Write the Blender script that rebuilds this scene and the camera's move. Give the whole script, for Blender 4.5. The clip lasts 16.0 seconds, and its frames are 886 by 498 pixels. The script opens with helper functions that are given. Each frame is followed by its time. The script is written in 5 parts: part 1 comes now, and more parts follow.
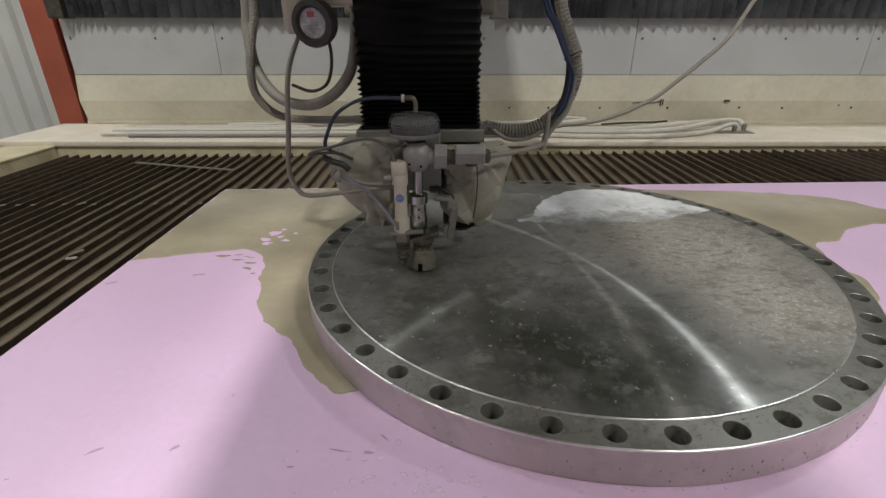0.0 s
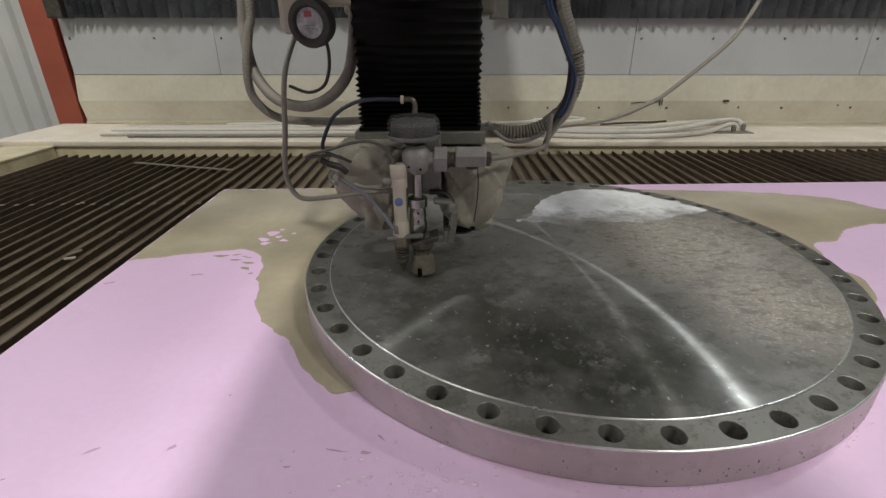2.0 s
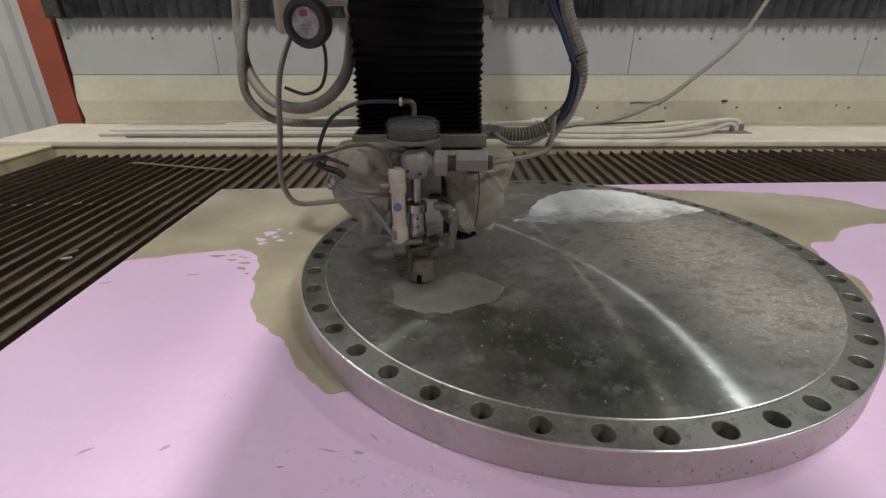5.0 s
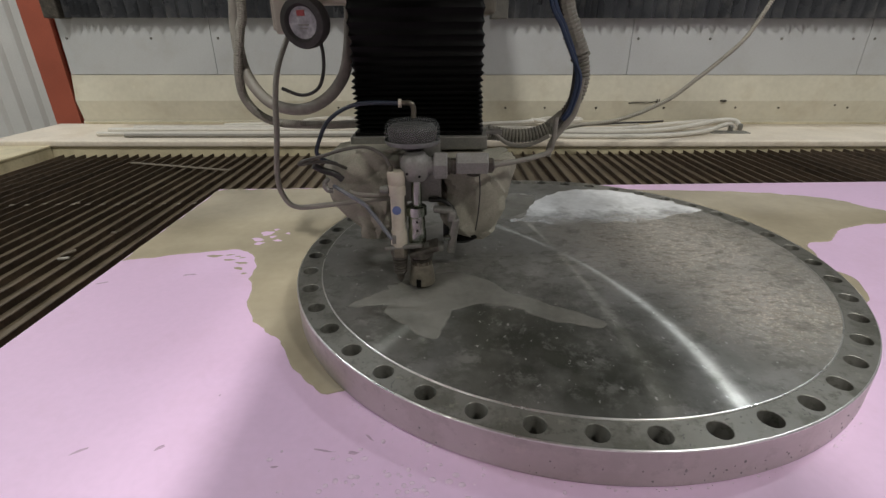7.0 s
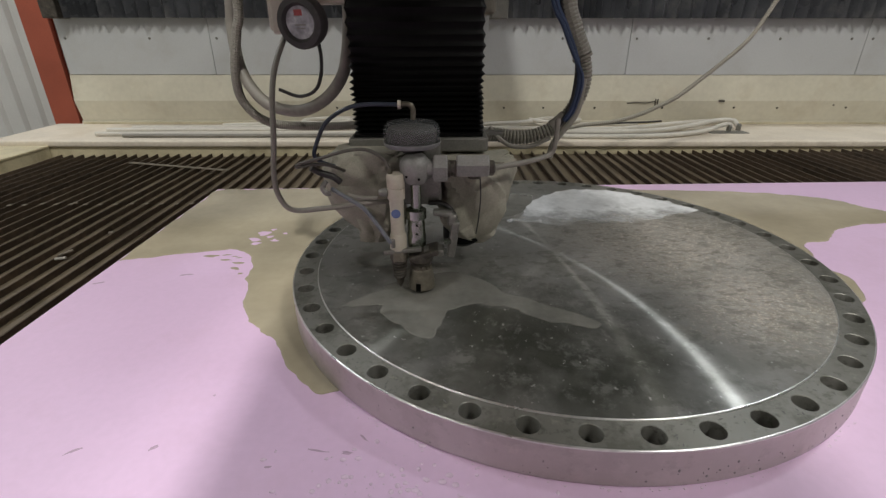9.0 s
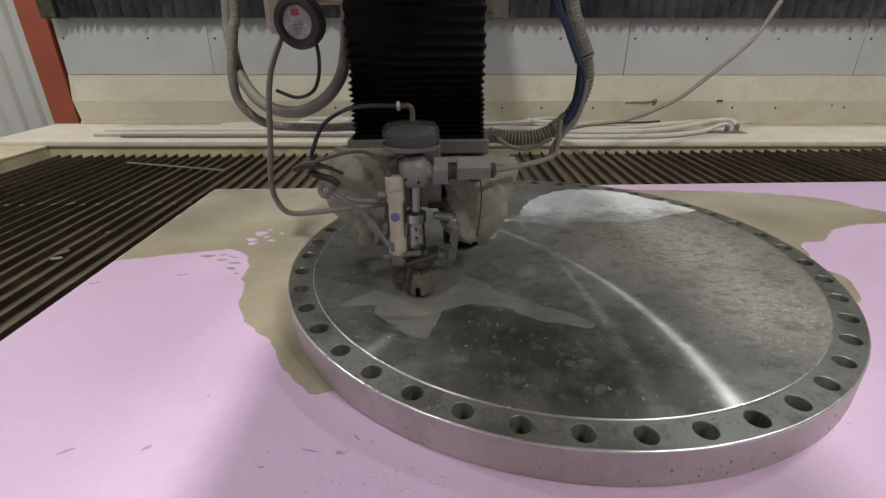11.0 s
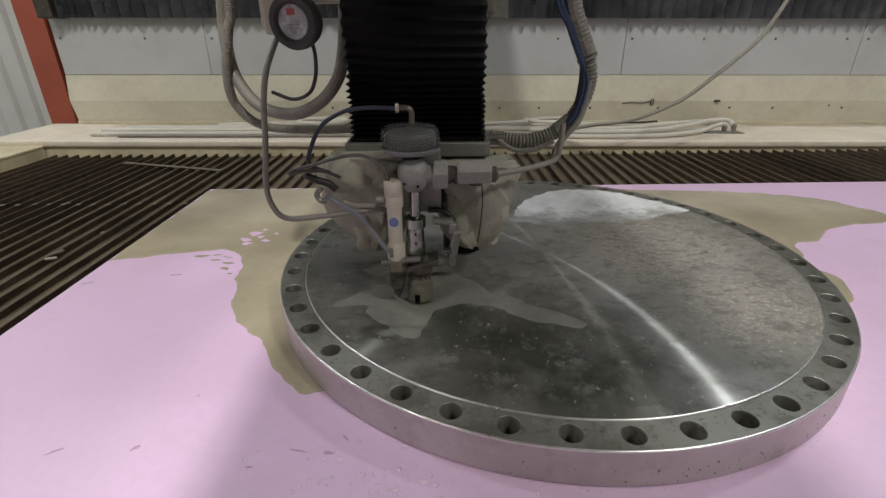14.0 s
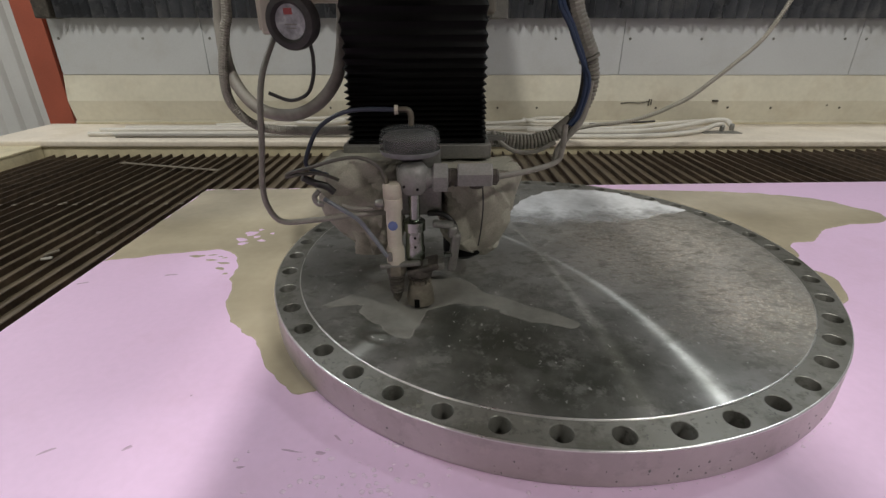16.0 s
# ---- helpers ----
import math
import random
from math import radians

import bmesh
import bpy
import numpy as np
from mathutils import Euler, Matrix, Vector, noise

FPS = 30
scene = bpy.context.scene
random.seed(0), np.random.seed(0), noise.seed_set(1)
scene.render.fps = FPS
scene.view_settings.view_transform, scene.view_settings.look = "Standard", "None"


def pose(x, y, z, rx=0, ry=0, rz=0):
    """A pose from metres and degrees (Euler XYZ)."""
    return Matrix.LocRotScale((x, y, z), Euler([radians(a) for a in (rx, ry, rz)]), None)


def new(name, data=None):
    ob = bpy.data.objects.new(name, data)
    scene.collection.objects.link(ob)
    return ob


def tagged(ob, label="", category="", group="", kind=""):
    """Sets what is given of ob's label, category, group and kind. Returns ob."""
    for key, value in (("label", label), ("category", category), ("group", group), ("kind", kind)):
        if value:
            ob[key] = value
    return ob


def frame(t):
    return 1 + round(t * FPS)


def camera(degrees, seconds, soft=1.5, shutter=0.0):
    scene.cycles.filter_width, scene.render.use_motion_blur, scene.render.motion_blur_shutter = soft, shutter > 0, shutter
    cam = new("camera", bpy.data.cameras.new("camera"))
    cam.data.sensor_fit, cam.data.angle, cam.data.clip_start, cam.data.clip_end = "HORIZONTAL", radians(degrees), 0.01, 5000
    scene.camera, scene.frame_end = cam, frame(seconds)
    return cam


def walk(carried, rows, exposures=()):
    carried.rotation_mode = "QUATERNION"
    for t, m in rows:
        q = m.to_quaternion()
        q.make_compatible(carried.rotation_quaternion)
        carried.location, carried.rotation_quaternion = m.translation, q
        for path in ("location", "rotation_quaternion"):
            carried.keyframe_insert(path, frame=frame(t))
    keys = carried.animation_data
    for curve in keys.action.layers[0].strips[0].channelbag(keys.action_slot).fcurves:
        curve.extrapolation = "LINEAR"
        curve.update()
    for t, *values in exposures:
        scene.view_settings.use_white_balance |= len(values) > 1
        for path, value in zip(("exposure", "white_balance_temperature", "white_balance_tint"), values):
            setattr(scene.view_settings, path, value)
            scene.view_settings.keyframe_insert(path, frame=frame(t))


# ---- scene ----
# ---------------------------------------------------------------- camera
# The camera rides on the gantry bridge: it slides along x only.
def slide(t):
    return t * (0.002696 + t * (0.0001876 - t * 1.235e-06))


def head_y(t):
    return -0.1136 + t * (-0.0142 + t * (0.000251 - t * 5.73e-06))


TIMES = [0, 1, 2, 3, 4, 5, 6, 7, 8, 9, 10, 11, 12, 13, 14, 15, 16]
cam = camera(85.88, 16.0, soft=1.4)
walk(cam, [(t, pose(-0.3647 + slide(t), -1.2881, 0.5982, 65.4575) @ pose(0, 0, 0, 0, 0, -0.441)) for t in TIMES],
     exposures=[(0, 0.0), (16, 0.0)])

# ---------------------------------------------------------------- light
world = bpy.data.worlds.new("hall_air")
world.use_nodes = True
world.node_tree.nodes["Background"].inputs[0].default_value = (0.9, 0.95, 1.0, 1)
world.node_tree.nodes["Background"].inputs[1].default_value = 0.01
scene.world = world

LAMPS = [  # place, watts, length along y, width, colour
    ((5.0, 2.35, 6.0), 118, 0.26, 0.26, (0.92, 0.97, 1.0)),
    ((-5.2, 2.3, 6.0), 145, 0.26, 0.26, (0.94, 0.98, 1.0)),
    # next two: unseen fill lamps added to brighten board, disc and wall
    ((-5.0, -3.5, 5.5), 105, 0.6, 0.6, (1.0, 0.985, 0.93)),
    ((3.5, -3.5, 5.5), 180, 0.6, 0.6, (1.0, 0.985, 0.93)),
    ((-1.0, -2.6, 5.6), 215, 0.5, 0.4, (1.0, 0.985, 0.93)),
]


# ---------------------------------------------------------------- materials
def material(name, base, rough=0.5, metal=0.0, vary=0.12, scale=6.0, fine=0.1, fine_scale=90.0, bump=0.05, bump_scale=120.0,
             rough_vary=0.1, spec=0.5, stain=None, stain_scale=2.5, stain_amount=0.5, random_tint=0.0):
    """A procedural surface with variation at two scales, optional stains and a fine relief."""
    m = bpy.data.materials.new(name)
    m.use_nodes = True
    n, l = m.node_tree.nodes, m.node_tree.links
    b = n["Principled BSDF"]
    co = n.new("ShaderNodeTexCoord")
    big = n.new("ShaderNodeTexNoise")
    big.inputs["Scale"].default_value, big.inputs["Detail"].default_value = scale, 5
    small = n.new("ShaderNodeTexNoise")
    small.inputs["Scale"].default_value, small.inputs["Detail"].default_value = fine_scale, 3
    for t in (big, small):
        l.new(co.outputs["Object"], t.inputs["Vector"])
    r1 = n.new("ShaderNodeMapRange")
    r1.inputs[1].default_value, r1.inputs[2].default_value = 0.3, 0.7
    r1.inputs[3].default_value, r1.inputs[4].default_value = 1 - vary, 1 + vary
    l.new(big.outputs[0], r1.inputs[0])
    r2 = n.new("ShaderNodeMapRange")
    r2.inputs[1].default_value, r2.inputs[2].default_value = 0.3, 0.7
    r2.inputs[3].default_value, r2.inputs[4].default_value = 1 - fine, 1 + fine
    l.new(small.outputs[0], r2.inputs[0])
    mul = n.new("ShaderNodeMath")
    mul.operation = "MULTIPLY"
    l.new(r1.outputs[0], mul.inputs[0]), l.new(r2.outputs[0], mul.inputs[1])
    last = mul.outputs[0]
    if random_tint:
        info = n.new("ShaderNodeObjectInfo")
        r3 = n.new("ShaderNodeMapRange")
        r3.inputs[3].default_value, r3.inputs[4].default_value = 1 - random_tint, 1 + random_tint
        l.new(info.outputs["Random"], r3.inputs[0])
        m2 = n.new("ShaderNodeMath")
        m2.operation = "MULTIPLY"
        l.new(last, m2.inputs[0]), l.new(r3.outputs[0], m2.inputs[1])
        last = m2.outputs[0]
    col = n.new("ShaderNodeVectorMath")
    col.operation = "SCALE"
    col.inputs[0].default_value = base
    l.new(last, col.inputs["Scale"])
    out = col.outputs[0]
    if stain:
        sn = n.new("ShaderNodeTexNoise")
        sn.inputs["Scale"].default_value, sn.inputs["Detail"].default_value, sn.inputs["Roughness"].default_value = stain_scale, 8, 0.65
        l.new(co.outputs["Object"], sn.inputs["Vector"])
        rs = n.new("ShaderNodeMapRange")
        rs.inputs[1].default_value, rs.inputs[2].default_value = 0.52, 0.72
        rs.inputs[3].default_value, rs.inputs[4].default_value = 0, stain_amount
        l.new(sn.outputs[0], rs.inputs[0])
        mx = n.new("ShaderNodeMix")
        mx.data_type = "RGBA"
        mx.inputs[7].default_value = (*stain, 1)
        l.new(rs.outputs[0], mx.inputs[0]), l.new(out, mx.inputs[6])
        out = mx.outputs[2]
    l.new(out, b.inputs["Base Color"])
    rr = n.new("ShaderNodeMapRange")
    rr.inputs[3].default_value, rr.inputs[4].default_value = max(0.02, rough - rough_vary), min(1, rough + rough_vary)
    l.new(big.outputs[0], rr.inputs[0])
    l.new(rr.outputs[0], b.inputs["Roughness"])
    b.inputs["Metallic"].default_value = metal
    b.inputs["Specular IOR Level"].default_value = spec
    if bump:
        bt = n.new("ShaderNodeTexNoise")
        bt.inputs["Scale"].default_value, bt.inputs["Detail"].default_value = bump_scale, 4
        l.new(co.outputs["Object"], bt.inputs["Vector"])
        bp = n.new("ShaderNodeBump")
        bp.inputs["Strength"].default_value, bp.inputs["Distance"].default_value = min(1, bump * 4), 0.002
        l.new(bt.outputs[0], bp.inputs["Height"])
        l.new(bp.outputs[0], b.inputs["Normal"])
    return m


PINK = material("pink_foam", (0.71, 0.505, 0.71), 0.45, vary=0.04, scale=2.5, fine=0.02, fine_scale=60, bump=0.02, bump_scale=60,
                stain=(0.50, 0.33, 0.42), stain_scale=5.0, stain_amount=0.22, rough_vary=0.15)
MUD = material("muddy_water", (0.395, 0.345, 0.25), 0.06, vary=0.24, scale=3.0, fine=0.03, fine_scale=40, bump=0.0, rough_vary=0.03)
WATER = material("grey_water", (0.23, 0.225, 0.20), 0.05, vary=0.12, scale=7.0, fine=0.03, fine_scale=50, bump=0.0, rough_vary=0.03)
CREAM = material("cream_paint", (0.59, 0.555, 0.45), 0.45, vary=0.06, scale=3, fine=0.04, fine_scale=30, bump=0.02, bump_scale=40,
                 stain=(0.36, 0.28, 0.17), stain_scale=3.5, stain_amount=0.35)
LEDGE = material("dusty_cream_ledge", (0.66, 0.59, 0.49), 0.6, vary=0.08, scale=4, fine=0.05, fine_scale=50, bump=0.03,
                 stain=(0.45, 0.36, 0.24), stain_scale=3.0, stain_amount=0.4)
RIM = material("olive_cream_rim", (0.55, 0.49, 0.33), 0.5, vary=0.12, scale=5, fine=0.06, bump=0.03, stain=(0.2, 0.15, 0.08), stain_scale=6,
               stain_amount=0.5)
PANEL = material("grey_panel_paint", (0.49, 0.50, 0.505), 0.4, vary=0.05, scale=2, fine=0.03, bump=0.015, stain=(0.36, 0.34, 0.30),
                 stain_scale=3, stain_amount=0.35)
SLAT = material("rusty_slat_steel", (0.070, 0.050, 0.034), 0.75, metal=0.2, vary=0.3, scale=9, fine=0.2, fine_scale=70, bump=0.1, random_tint=0.25,
                stain=(0.20, 0.15, 0.10), stain_scale=8, stain_amount=0.5)
BED = material("abrasive_mud_bed", (0.132, 0.103, 0.067), 0.55, vary=0.2, scale=5, fine=0.12, fine_scale=120, bump=0.08, bump_scale=60,
               stain=(0.035, 0.025, 0.016), stain_scale=3, stain_amount=0.5)
RUBBER = material("black_rubber", (0.0025, 0.0025, 0.0023), 0.45, vary=0.25, scale=8, fine=0.2, bump=0.03, spec=0.1)
PLEAT = material("dusty_dark_pleat", (0.065, 0.068, 0.075), 0.3, vary=0.25, scale=5, fine=0.15, bump=0.03, stain=(0.20, 0.195, 0.19),
                 stain_scale=6, stain_amount=0.5)
CANVAS = material("dusty_canvas", (0.30, 0.285, 0.228), 0.85, vary=0.14, scale=14, fine=0.12, fine_scale=300, bump=0.12, bump_scale=400,
                  stain=(0.15, 0.14, 0.11), stain_scale=8, stain_amount=0.5)
GREYMET = material("dusty_grey_metal", (0.20, 0.195, 0.175), 0.45, metal=0.55, vary=0.15, scale=25, fine=0.12, fine_scale=200, bump=0.04,
                   stain=(0.2, 0.18, 0.15), stain_scale=20, stain_amount=0.4)
CHROME = material("polished_steel", (0.26, 0.29, 0.245), 0.2, metal=1.0, vary=0.1, scale=30, fine=0.08, bump=0.02,
                  stain=(0.3, 0.27, 0.22), stain_scale=30, stain_amount=0.4)
DARKMET = material("dark_worn_metal", (0.09, 0.08, 0.068), 0.5, metal=0.6, vary=0.25, scale=30, fine=0.2, bump=0.06,
                   stain=(0.25, 0.22, 0.17), stain_scale=40, stain_amount=0.5)
SWIVEL = material("worn_bare_metal", (0.25, 0.243, 0.23), 0.5, metal=0.25, vary=0.12, scale=25, fine=0.1, fine_scale=200, bump=0.03, stain=(0.22, 0.2, 0.17), stain_scale=22, stain_amount=0.4)
SHIELD = material("muddy_nozzle_shield", (0.165, 0.147, 0.113), 0.5, metal=0.3, vary=0.2, scale=35, fine=0.15, bump=0.06,
                  stain=(0.08, 0.07, 0.055), stain_scale=30, stain_amount=0.6)
IVORY = material("yellowed_plastic", (0.48, 0.44, 0.36), 0.35, vary=0.08, scale=20, fine=0.05, bump=0.01, stain=(0.36, 0.29, 0.18),
                 stain_scale=22, stain_amount=0.45)
BLUEDOT = material("blue_label", (0.12, 0.16, 0.33), 0.45, vary=0.1, bump=0)
BLUEHOSE = material("blue_hose", (0.022, 0.029, 0.046), 0.35, vary=0.15, scale=20, bump=0)
BLUELINE = material("blue_air_line", (0.025, 0.042, 0.09), 0.35, vary=0.15, scale=20, bump=0)
DARKHOSE = material("grimy_dark_hose", (0.085, 0.078, 0.064), 0.5, vary=0.2, scale=20, bump=0.02)
TUBING = material("grey_blue_tubing", (0.15, 0.16, 0.18), 0.35, vary=0.15, scale=20, bump=0)
GREYHOSE = material("grey_hose", (0.215, 0.20, 0.17), 0.5, vary=0.12, scale=20, fine=0.08, bump=0.02, stain=(0.14, 0.12, 0.09),
                    stain_scale=14, stain_amount=0.5)
CONDUIT = material("grey_conduit", (0.19, 0.178, 0.145), 0.5, vary=0.1, scale=12, fine=0.06, bump=0.02)
WHITECABLE = material("dusty_white_cable", (0.56, 0.53, 0.47), 0.45, vary=0.1, scale=8, fine=0.06, bump=0.02, stain=(0.34, 0.3, 0.24),
                      stain_scale=8, stain_amount=0.5)
SPIRAL = material("beige_spiral_hose", (0.33, 0.31, 0.26), 0.5, vary=0.1, scale=10, fine=0.06, bump=0.01)
BLACKCABLE = material("black_cable", (0.022, 0.02, 0.018), 0.45, vary=0.2, scale=20, bump=0)
BRASS = material("tarnished_brass", (0.15, 0.135, 0.105), 0.4, metal=0.8, vary=0.15, scale=40, bump=0.02)
BEIGE = material("beige_machine_paint", (0.42, 0.385, 0.32), 0.4, vary=0.06, scale=6, fine=0.04, bump=0.02, stain=(0.25, 0.22, 0.17),
                 stain_scale=6, stain_amount=0.4)
# machine beige darkened: the shade over the end truck is in the colour
SHADED_BEIGE = material("shaded_beige_paint", (0.15, 0.135, 0.11), 0.5, vary=0.15, scale=6, fine=0.06, bump=0.02, stain=(0.06, 0.05, 0.04), stain_scale=5, stain_amount=0.5)
RED = material("red_oxide_paint", (0.42, 0.10, 0.055), 0.5, vary=0.1, scale=4, fine=0.06, bump=0.03)
CLAD = material("white_cladding", (0.62, 0.61, 0.58), 0.4, vary=0.05, scale=2, fine=0.03, bump=0.01)
HALLWALL = material("grey_hall_cladding", (0.52, 0.52, 0.52), 0.5, vary=0.06, scale=2, fine=0.03, bump=0.01)
CONCRETE = material("concrete", (0.17, 0.165, 0.155), 0.7, vary=0.12, scale=2, fine=0.1, bump=0.06)
GAUGERIM = material("dusty_black_plastic", (0.035, 0.033, 0.03), 0.6, vary=0.2, scale=20, bump=0.03, stain=(0.12, 0.11, 0.1), stain_scale=18, stain_amount=0.5)
DIAL = material("gauge_dial", (0.30, 0.30, 0.31), 0.25, vary=0.3, scale=45, bump=0)
REDMARK = material("red_mark", (0.30, 0.06, 0.06), 0.4, vary=0.05, bump=0)
PALE = material("pale_chip", (0.33, 0.31, 0.27), 0.6, vary=0.2, scale=30, bump=0.03)
DEBRIS = material("dull_offcut", (0.17, 0.145, 0.11), 0.6, vary=0.2, scale=30, bump=0.03)
ROOFING = material("hall_roofing", (0.36, 0.36, 0.36), 0.6, vary=0.08, scale=1, bump=0.02)


def clear_plastic():
    """Scratched, dusty, half see-through plastic."""
    m = material("frosted_plastic", (0.20, 0.205, 0.205), 0.4, vary=0.08, scale=14, fine=0.02, fine_scale=60, bump=0)
    n, l = m.node_tree.nodes, m.node_tree.links
    t = n.new("ShaderNodeTexNoise")
    t.inputs["Scale"].default_value, t.inputs["Detail"].default_value = 22, 5
    r = n.new("ShaderNodeMapRange")
    r.inputs[1].default_value, r.inputs[2].default_value, r.inputs[3].default_value, r.inputs[4].default_value = 0.35, 0.7, 0.15, 0.34
    l.new(t.outputs[0], r.inputs[0]), l.new(r.outputs[0], n["Principled BSDF"].inputs["Alpha"])
    return m


FROSTED = clear_plastic()
SCUFFED = material("scuffed_plastic", (0.17, 0.172, 0.17), 0.5, vary=0.2, scale=30, fine=0.1, bump=0.02)


DROP = material("water_bead_on_foam", (0.74, 0.58, 0.73), 0.04, vary=0.05, bump=0, rough_vary=0.02)
# cloudy water; much of its white stands in for reflected light
FILM = material("milky_film_with_sheen", (0.86, 0.87, 0.88), 0.12, metal=0.0, vary=0.12, scale=9, fine=0.03, bump=0.0, rough_vary=0.06)


def turned_steel(name, aniso, rough, base, stains, mottle=0.5):
    """Lathe-turned steel: fine rings round z, so that lamps draw radial streaks; dried water marks and wet patches on it."""
    m = bpy.data.materials.new(name)
    m.use_nodes = True
    n, l = m.node_tree.nodes, m.node_tree.links
    b = n["Principled BSDF"]
    co = n.new("ShaderNodeTexCoord")
    b.inputs["Metallic"].default_value = 1.0
    b.inputs["Anisotropic"].default_value = aniso
    tan = n.new("ShaderNodeTangent")
    tan.direction_type, tan.axis = "RADIAL", "Z"
    l.new(tan.outputs[0], b.inputs["Tangent"])
    b.inputs["Anisotropic Rotation"].default_value = 0.25
    big = n.new("ShaderNodeTexNoise")
    big.inputs["Scale"].default_value, big.inputs["Detail"].default_value, big.inputs["Roughness"].default_value = 3.2, 6, 0.6
    fine = n.new("ShaderNodeTexNoise")
    fine.inputs["Scale"].default_value, fine.inputs["Detail"].default_value = 22, 5
    for t in (big, fine):
        l.new(co.outputs["Object"], t.inputs["Vector"])
    ramp = n.new("ShaderNodeValToRGB")
    ramp.color_ramp.elements[0].position, ramp.color_ramp.elements[1].position = 0.36, 0.66
    ramp.color_ramp.elements[0].color = (base[0] * 0.84, base[1] * 0.83, base[2] * 0.80, 1)
    ramp.color_ramp.elements[1].color = (base[0] * 1.06, base[1] * 1.06, base[2] * 1.06, 1)
    l.new(big.outputs[0], ramp.inputs[0])
    rr = n.new("ShaderNodeMapRange")
    rr.inputs[1].default_value, rr.inputs[2].default_value = 0.35, 0.65
    rr.inputs[3].default_value, rr.inputs[4].default_value = rough + 0.09, rough + 0.13
    l.new(fine.outputs[0], rr.inputs[0]), l.new(rr.outputs[0], b.inputs["Roughness"])
    out = ramp.outputs[0]
    if stains:
        def tex(scale, detail, rough_, stretch, turn):
            mp = n.new("ShaderNodeMapping")
            mp.inputs["Scale"].default_value, mp.inputs["Rotation"].default_value = stretch, (0, 0, turn)
            t = n.new("ShaderNodeTexNoise")
            t.inputs["Scale"].default_value, t.inputs["Detail"].default_value, t.inputs["Roughness"].default_value = scale, detail, rough_
            l.new(co.outputs["Object"], mp.inputs[0]), l.new(mp.outputs[0], t.inputs["Vector"])
            return t.outputs[0]

        def span(value, a, b, c, d):
            r = n.new("ShaderNodeMapRange")
            for i, q in zip((1, 2, 3, 4), (a, b, c, d)):
                r.inputs[i].default_value = q
            l.new(value, r.inputs[0])
            return r.outputs[0]

        def times(a, b):
            q = n.new("ShaderNodeMath")
            q.operation = "MULTIPLY"
            l.new(a, q.inputs[0]), l.new(b, q.inputs[1])
            return q.outputs[0]

        def tint(under, fac, colour):
            mx = n.new("ShaderNodeMix")
            mx.data_type = "RGBA"
            mx.inputs[7].default_value = (*colour, 1)
            l.new(fac, mx.inputs[0]), l.new(under, mx.inputs[6])
            return mx.outputs[2]

        def near(x, y, r0, r1):
            """A patch with a ragged border round (x, y)."""
            add = n.new("ShaderNodeVectorMath")
            add.operation = "MULTIPLY_ADD"
            wob = n.new("ShaderNodeTexNoise")
            wob.inputs["Scale"].default_value, wob.inputs["Detail"].default_value = 6, 5
            l.new(co.outputs["Object"], wob.inputs["Vector"])
            add.inputs[1].default_value = (0.22, 0.22, 0)
            l.new(wob.outputs["Color"], add.inputs[0]), l.new(co.outputs["Object"], add.inputs[2])
            d = n.new("ShaderNodeVectorMath")
            d.operation = "DISTANCE"
            d.inputs[1].default_value = (x + 0.11, y + 0.11, 0)
            l.new(add.outputs[0], d.inputs[0])
            return span(d.outputs["Value"], r0, r1, 1, 0)

        def polar(around, outward, scale, detail, rough_, shift):
            """Noise drawn out along the radius: splashes fly outwards from the middle."""
            sep, rad, vec, comb = n.new("ShaderNodeSeparateXYZ"), n.new("ShaderNodeVectorMath"), n.new("ShaderNodeVectorMath"), n.new("ShaderNodeCombineXYZ")
            flat = n.new("ShaderNodeVectorMath")
            flat.operation, flat.inputs[1].default_value = "MULTIPLY", (1, 1, 0)
            l.new(co.outputs["Object"], flat.inputs[0])
            vec.operation, rad.operation = "NORMALIZE", "LENGTH"
            l.new(flat.outputs[0], vec.inputs[0]), l.new(flat.outputs[0], rad.inputs[0])
            l.new(vec.outputs[0], sep.inputs[0])
            for k in (0, 1):
                q = n.new("ShaderNodeMath")
                q.operation, q.inputs[1].default_value, q.inputs[2].default_value = "MULTIPLY_ADD", around, shift
                l.new(sep.outputs[k], q.inputs[0]), l.new(q.outputs[0], comb.inputs[k])
            q = n.new("ShaderNodeMath")
            q.operation, q.inputs[1].default_value = "MULTIPLY", outward
            l.new(rad.outputs["Value"], q.inputs[0]), l.new(q.outputs[0], comb.inputs[2])
            t = n.new("ShaderNodeTexNoise")
            t.inputs["Scale"].default_value, t.inputs["Detail"].default_value, t.inputs["Roughness"].default_value = scale, detail, rough_
            l.new(comb.outputs[0], t.inputs["Vector"])
            return t.outputs[0]

        both = n.new("ShaderNodeMath")
        both.operation = "MAXIMUM"
        l.new(near(0.38, 0.05, 0.16, 0.44), both.inputs[0]), l.new(near(0.46, -0.30, 0.08, 0.30), both.inputs[1])
        crust = both.outputs[0]
        grain = tex(70, 5, 0.72, (1.0, 1.1, 1), 0.5)
        # broad wet and dry zones, then dark drying edges
        out = tint(out, span(tex(4.5, 7, 0.62, (1, 1, 1), 0.4), 0.44, 0.62, 0, 0.45), (0.20, 0.20, 0.165))
        out = tint(out, times(near(-0.30, -0.26, 0.16, 0.42), span(tex(6, 7, 0.65, (1, 1, 1), 0.9), 0.38, 0.56, 0.2, 0.78)), (0.11, 0.113, 0.09))
        out = tint(out, times(near(-0.08, -0.50, 0.12, 0.38), span(tex(7, 6, 0.6, (1, 1, 1), 2.1), 0.36, 0.54, 0.4, 0.92)), (0.075, 0.078, 0.062))
